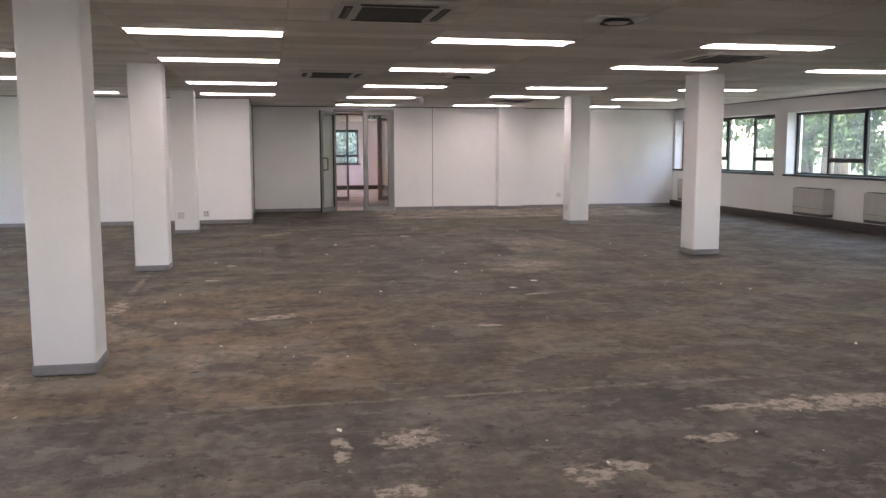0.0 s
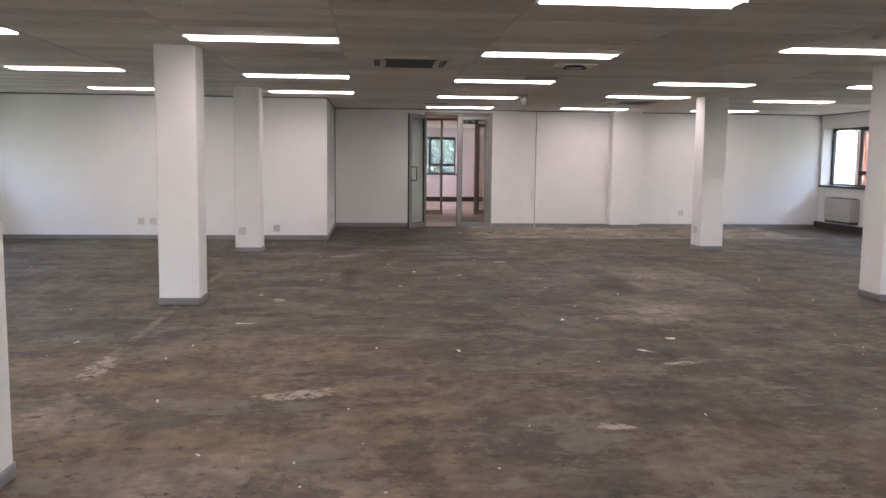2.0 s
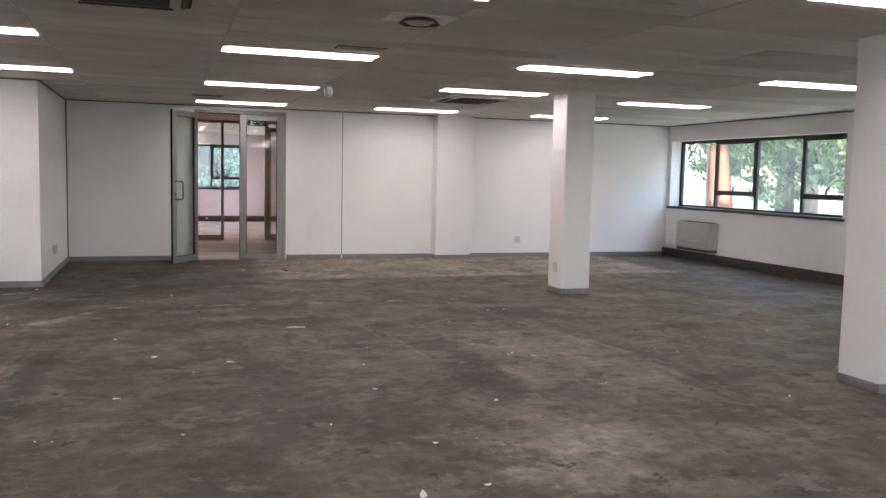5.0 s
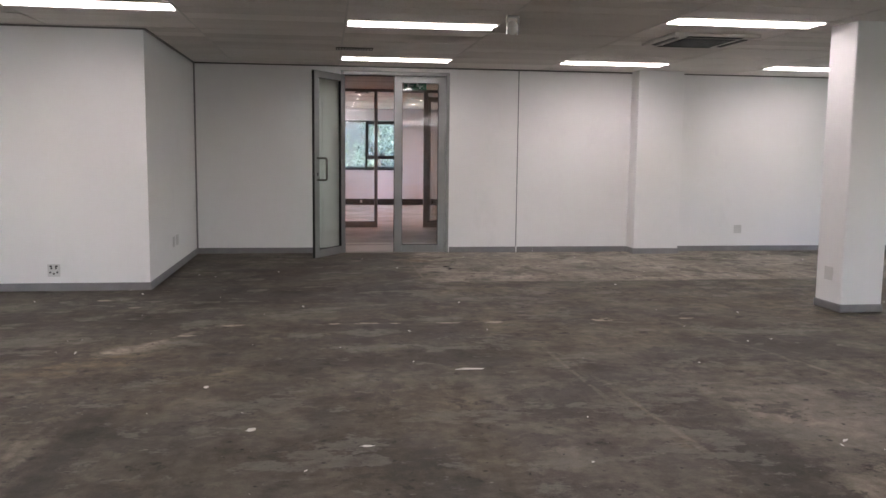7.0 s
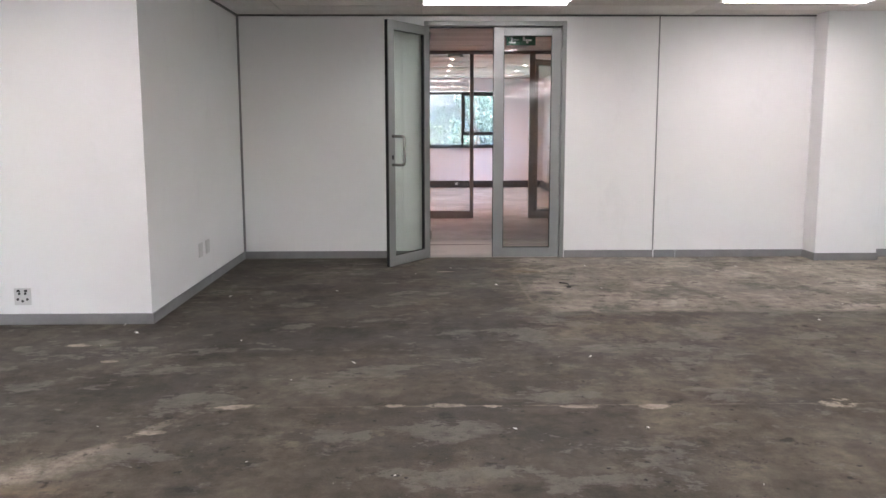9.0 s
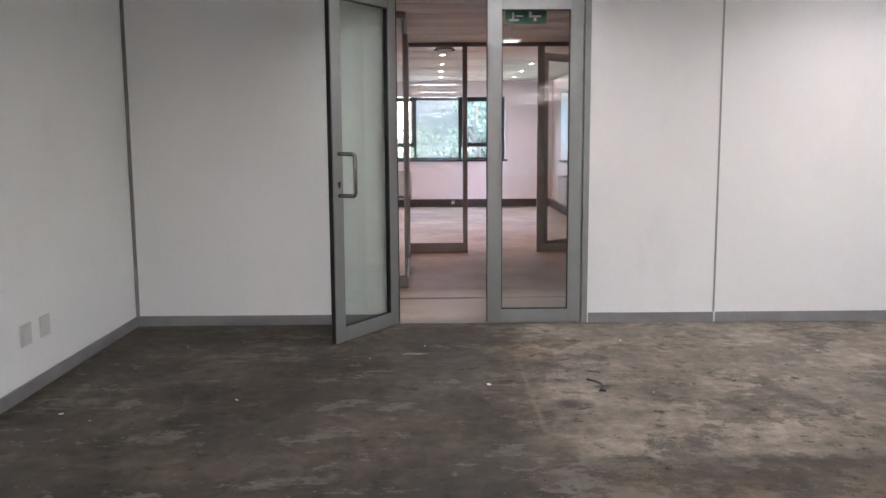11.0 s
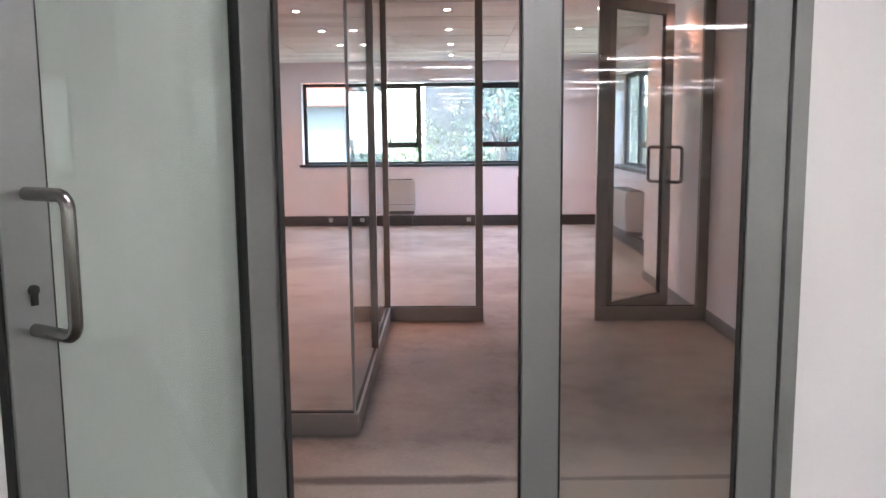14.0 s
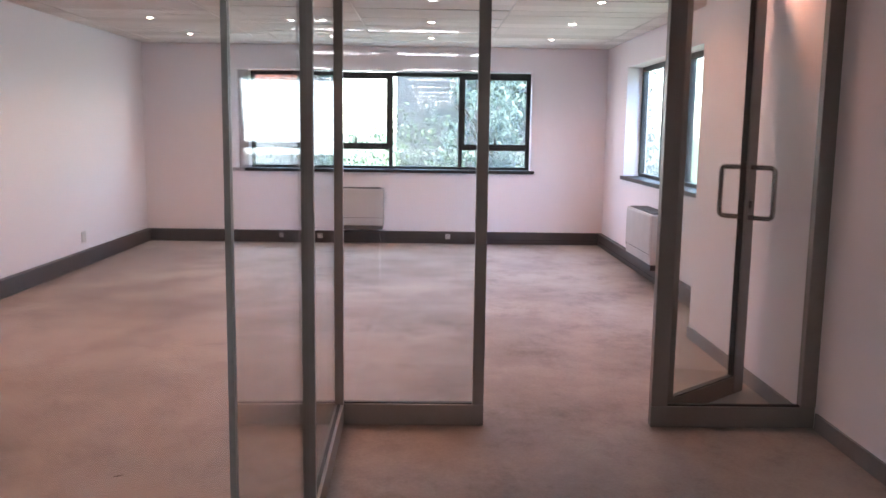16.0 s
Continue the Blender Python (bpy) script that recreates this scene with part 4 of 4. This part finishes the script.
for k, (x, y, h, s) in enumerate(((20.5, 22.5, 5.5, 2.4), (19.0, 27.5, 7.5, 3.0), (21, 24, 8, 3.2), (18.0, 17.0, 6.0, 2.2), (23, 31, 9, 3.5), (17.5, 12.5, 6.5, 2.4), (26, 36, 9, 3.5), (24, 19, 8, 3.2), (18.5, 6, 7, 2.6),
                                  (-13, 15, 7, 2.8), (-14.5, 21, 7, 3), (-13, 9, 6.5, 2.6), (-14, 3, 7, 2.8))):
    tree(x, y, h, s, k, M_LEAF, "leafy garden tree with a light green crown")
tree(3.15, 36.2, 5.4, 0.85, 50, M_LEAF2, "slim dark green conifer in the garden", True)
tree(4.35, 37.2, 6.0, 0.95, 51, M_LEAF2, "slim dark green conifer in the garden", True)
tree(5.8, 36.5, 5.5, 0.9, 52, M_LEAF2, "slim dark green conifer in the garden", True)


def hedge(x0, x1, y, z1, depth, seed, mat, label):
    rnd = random.Random(seed)
    bm = bmesh.new()
    n = int((x1 - x0) / 0.35)
    for k in range(n):
        x = x0 + (x1 - x0) * (k + 0.5) / n
        zt = z1 * rnd.uniform(0.85, 1.08)
        foliage(bm, rnd, (x, y + rnd.uniform(-0.15, 0.15), zt / 2), (0.4, depth, zt / 2), 160, 0.055)
    ob = finish("hedge", bm, mat)
    ob.location.z = -0.6
    return tagged(ob, label, "hedge", kind="stuff")


hedge(-2.5, 3.2, 35.0, 1.55, 0.5, 70, M_LEAF3, "loose leafy garden shrubs")
hedge(-7, 3.0, 40.5, 2.7, 0.6, 71, M_LEAF3, "tall clipped green hedge")
b = thing("garden_building", pose(-2.6, 37.2, -0.6), "cream rendered outbuilding with a red tiled roof", "building")
boxes("wall", [(-4.5, 2.4, 0, 4, 0, 2.6)], M_RENDERED, b, 0.02)
boxes("roof", [(-4.8, 2.6, -0.35, 4.3, 2.6, 3.2)], M_ROOF, b, 0.04)
b = thing("far_building", pose(1.2, 47, -0.6), "grey far house with a dark roof", "building")
boxes("wall", [(0, 5, 0, 5, 0, 4.2)], M_TRUNK, b, 0.02)
boxes("roof", [(-0.4, 5.4, -0.4, 5.4, 4.2, 4.9)], M_TEE, b, 0.05)
boxes("window", [(0.8, 1.9, -0.03, 0.05, 2.2, 3.4), (2.8, 3.9, -0.03, 0.05, 2.2, 3.4)], M_DARK, b)

# orange sun cloth outside the east window
bm = bmesh.new()
cols = []
for i in range(13):
    f = i / 12
    col_v = []
    for j in range(9):
        g = j / 8
        col_v.append(bm.verts.new((0.10 * math.sin(f * 14) + 0.25 * f, -0.02 - (0.34 * f) * (0.25 + 0.75 * (1 - g)), 0.95 + 1.15 * g)))
    cols.append(col_v)
for a, c in zip(cols, cols[1:]):
    for j in range(8):
        bm.faces.new((a[j], c[j], c[j + 1], a[j + 1]))
bmesh.ops.solidify(bm, geom=bm.faces[:], thickness=0.006)
cl = thing("sun_cloth", pose(E + 0.66, 20.35, 0), "orange cloth hanging from a pole outside the window", "cloth")
finish("cloth", bm, M_ORANGE, cl, 0, True)
bm = bmesh.new()
add_cyl(bm, pose(0.0, 0.0, 0.8), 0.02, 2.8, 12)
finish("pole", bm, M_ALU, cl)


# ---- loose scraps and repairs on the floor ----
def scrap(x, y, l, w, turn, seed):
    rnd = random.Random(seed)
    bm = bmesh.new()
    n = 7
    top = []
    for k in range(n):
        a = 2 * math.pi * k / n
        r = rnd.uniform(0.55, 1.1)
        top.append(bm.verts.new((l / 2 * r * math.cos(a), w / 2 * r * math.sin(a), rnd.uniform(0.003, 0.012))))
    f = bm.faces.new(top)
    bmesh.ops.solidify(bm, geom=[f], thickness=0.002)
    ob = finish("paper_scrap", bm, M_PAPER)
    ob.matrix_basis = pose(x, y, 0.002, 0, 0, turn)
    return tagged(ob, "torn white paper scrap on the bare floor", "litter", "floor litter")


for k, (x, y, l, w, a) in enumerate(((2.38, 10.19, 0.12, 0.05, 75), (3.08, 9.38, 0.13, 0.08, 10), (2.73, 8.95, 0.20, 0.04, -40), (1.33, 9.0, 0.13, 0.03, 100), (-0.38, 10.1, 0.22, 0.03, 3), (1.21, 13.38, 0.07, 0.04, 20), (2.61, 12.06, 0.05, 0.05, 0),
                                     (2.66, 10.88, 0.07, 0.05, 0), (2.71, 10.23, 0.05, 0.05, 0), (-1.55, 9.39, 0.10, 0.03, 60), (2.44, 14.42, 0.25, 0.045, 5), (0.9, 14.15, 0.05, 0.08, 20), (0.56, 4.78, 0.04, 0.12, 15), (-0.45, 11.6, 0.06, 0.05, 0), (3.3, 11.6, 0.06, 0.04, 30),
                                     (4.1, 12.8, 0.08, 0.03, 10), (1.0, 12.2, 0.09, 0.025, 0), (1.75, 13.1, 0.10, 0.025, 0), (0.1, 12.7, 0.05, 0.03, 40))):
    scrap(x, y, l * 0.9, w * 0.8, a, k)

rnd = random.Random(9)
bm = bmesh.new()
for _ in range(240):
    x, y, s = rnd.uniform(-4, 8), rnd.uniform(3.5, 20.2), rnd.choice((0.005, 0.007, 0.009, 0.012, 0.017))
    if abs(x - 2.0) > 2.8 and rnd.random() < 0.4:
        continue
    q = Euler((rnd.uniform(0, 0.6), rnd.uniform(0, 0.6), rnd.uniform(0, 6))).to_matrix()
    v = [bm.verts.new(Vector((x, y, s * 0.35)) + q @ Vector((a * s, c * s * rnd.uniform(0.3, 1), d * s * 0.2))) for a, c, d in ((-1, 0, 0), (0, -1, 0), (1, 0, 0), (0, 1, 0), (0, 0, 1.2), (0, 0, -1))]
    for f in ((0, 1, 4), (1, 2, 4), (2, 3, 4), (3, 0, 4), (1, 0, 5), (2, 1, 5), (3, 2, 5), (0, 3, 5)):
        bm.faces.new([v[i] for i in f])
tagged(finish("plaster_crumbs", bm, M_PAPER), "pale plaster crumbs scattered over the bare floor", "litter", kind="stuff")

lf = scrap(0.94, 23.89, 0.05, 0.035, 20, 77)
lf.name = "dry_leaf"
lf.data.materials[0] = M_BARK
tagged(lf, "small dry brown leaf on the screed", "leaf", "fallen leaves")

# dark cable end by the door
tube_ob = tube("cable_end", [(2.93, 19.16, 0.006), (2.965, 19.11, 0.010), (2.985, 19.04, 0.016), (2.98, 18.97, 0.012), (2.96, 18.94, 0.008), (2.99, 18.93, 0.01)], 0.006, M_RUBBER)
tagged(tube_ob, "short black cable end lying on the floor", "cable")
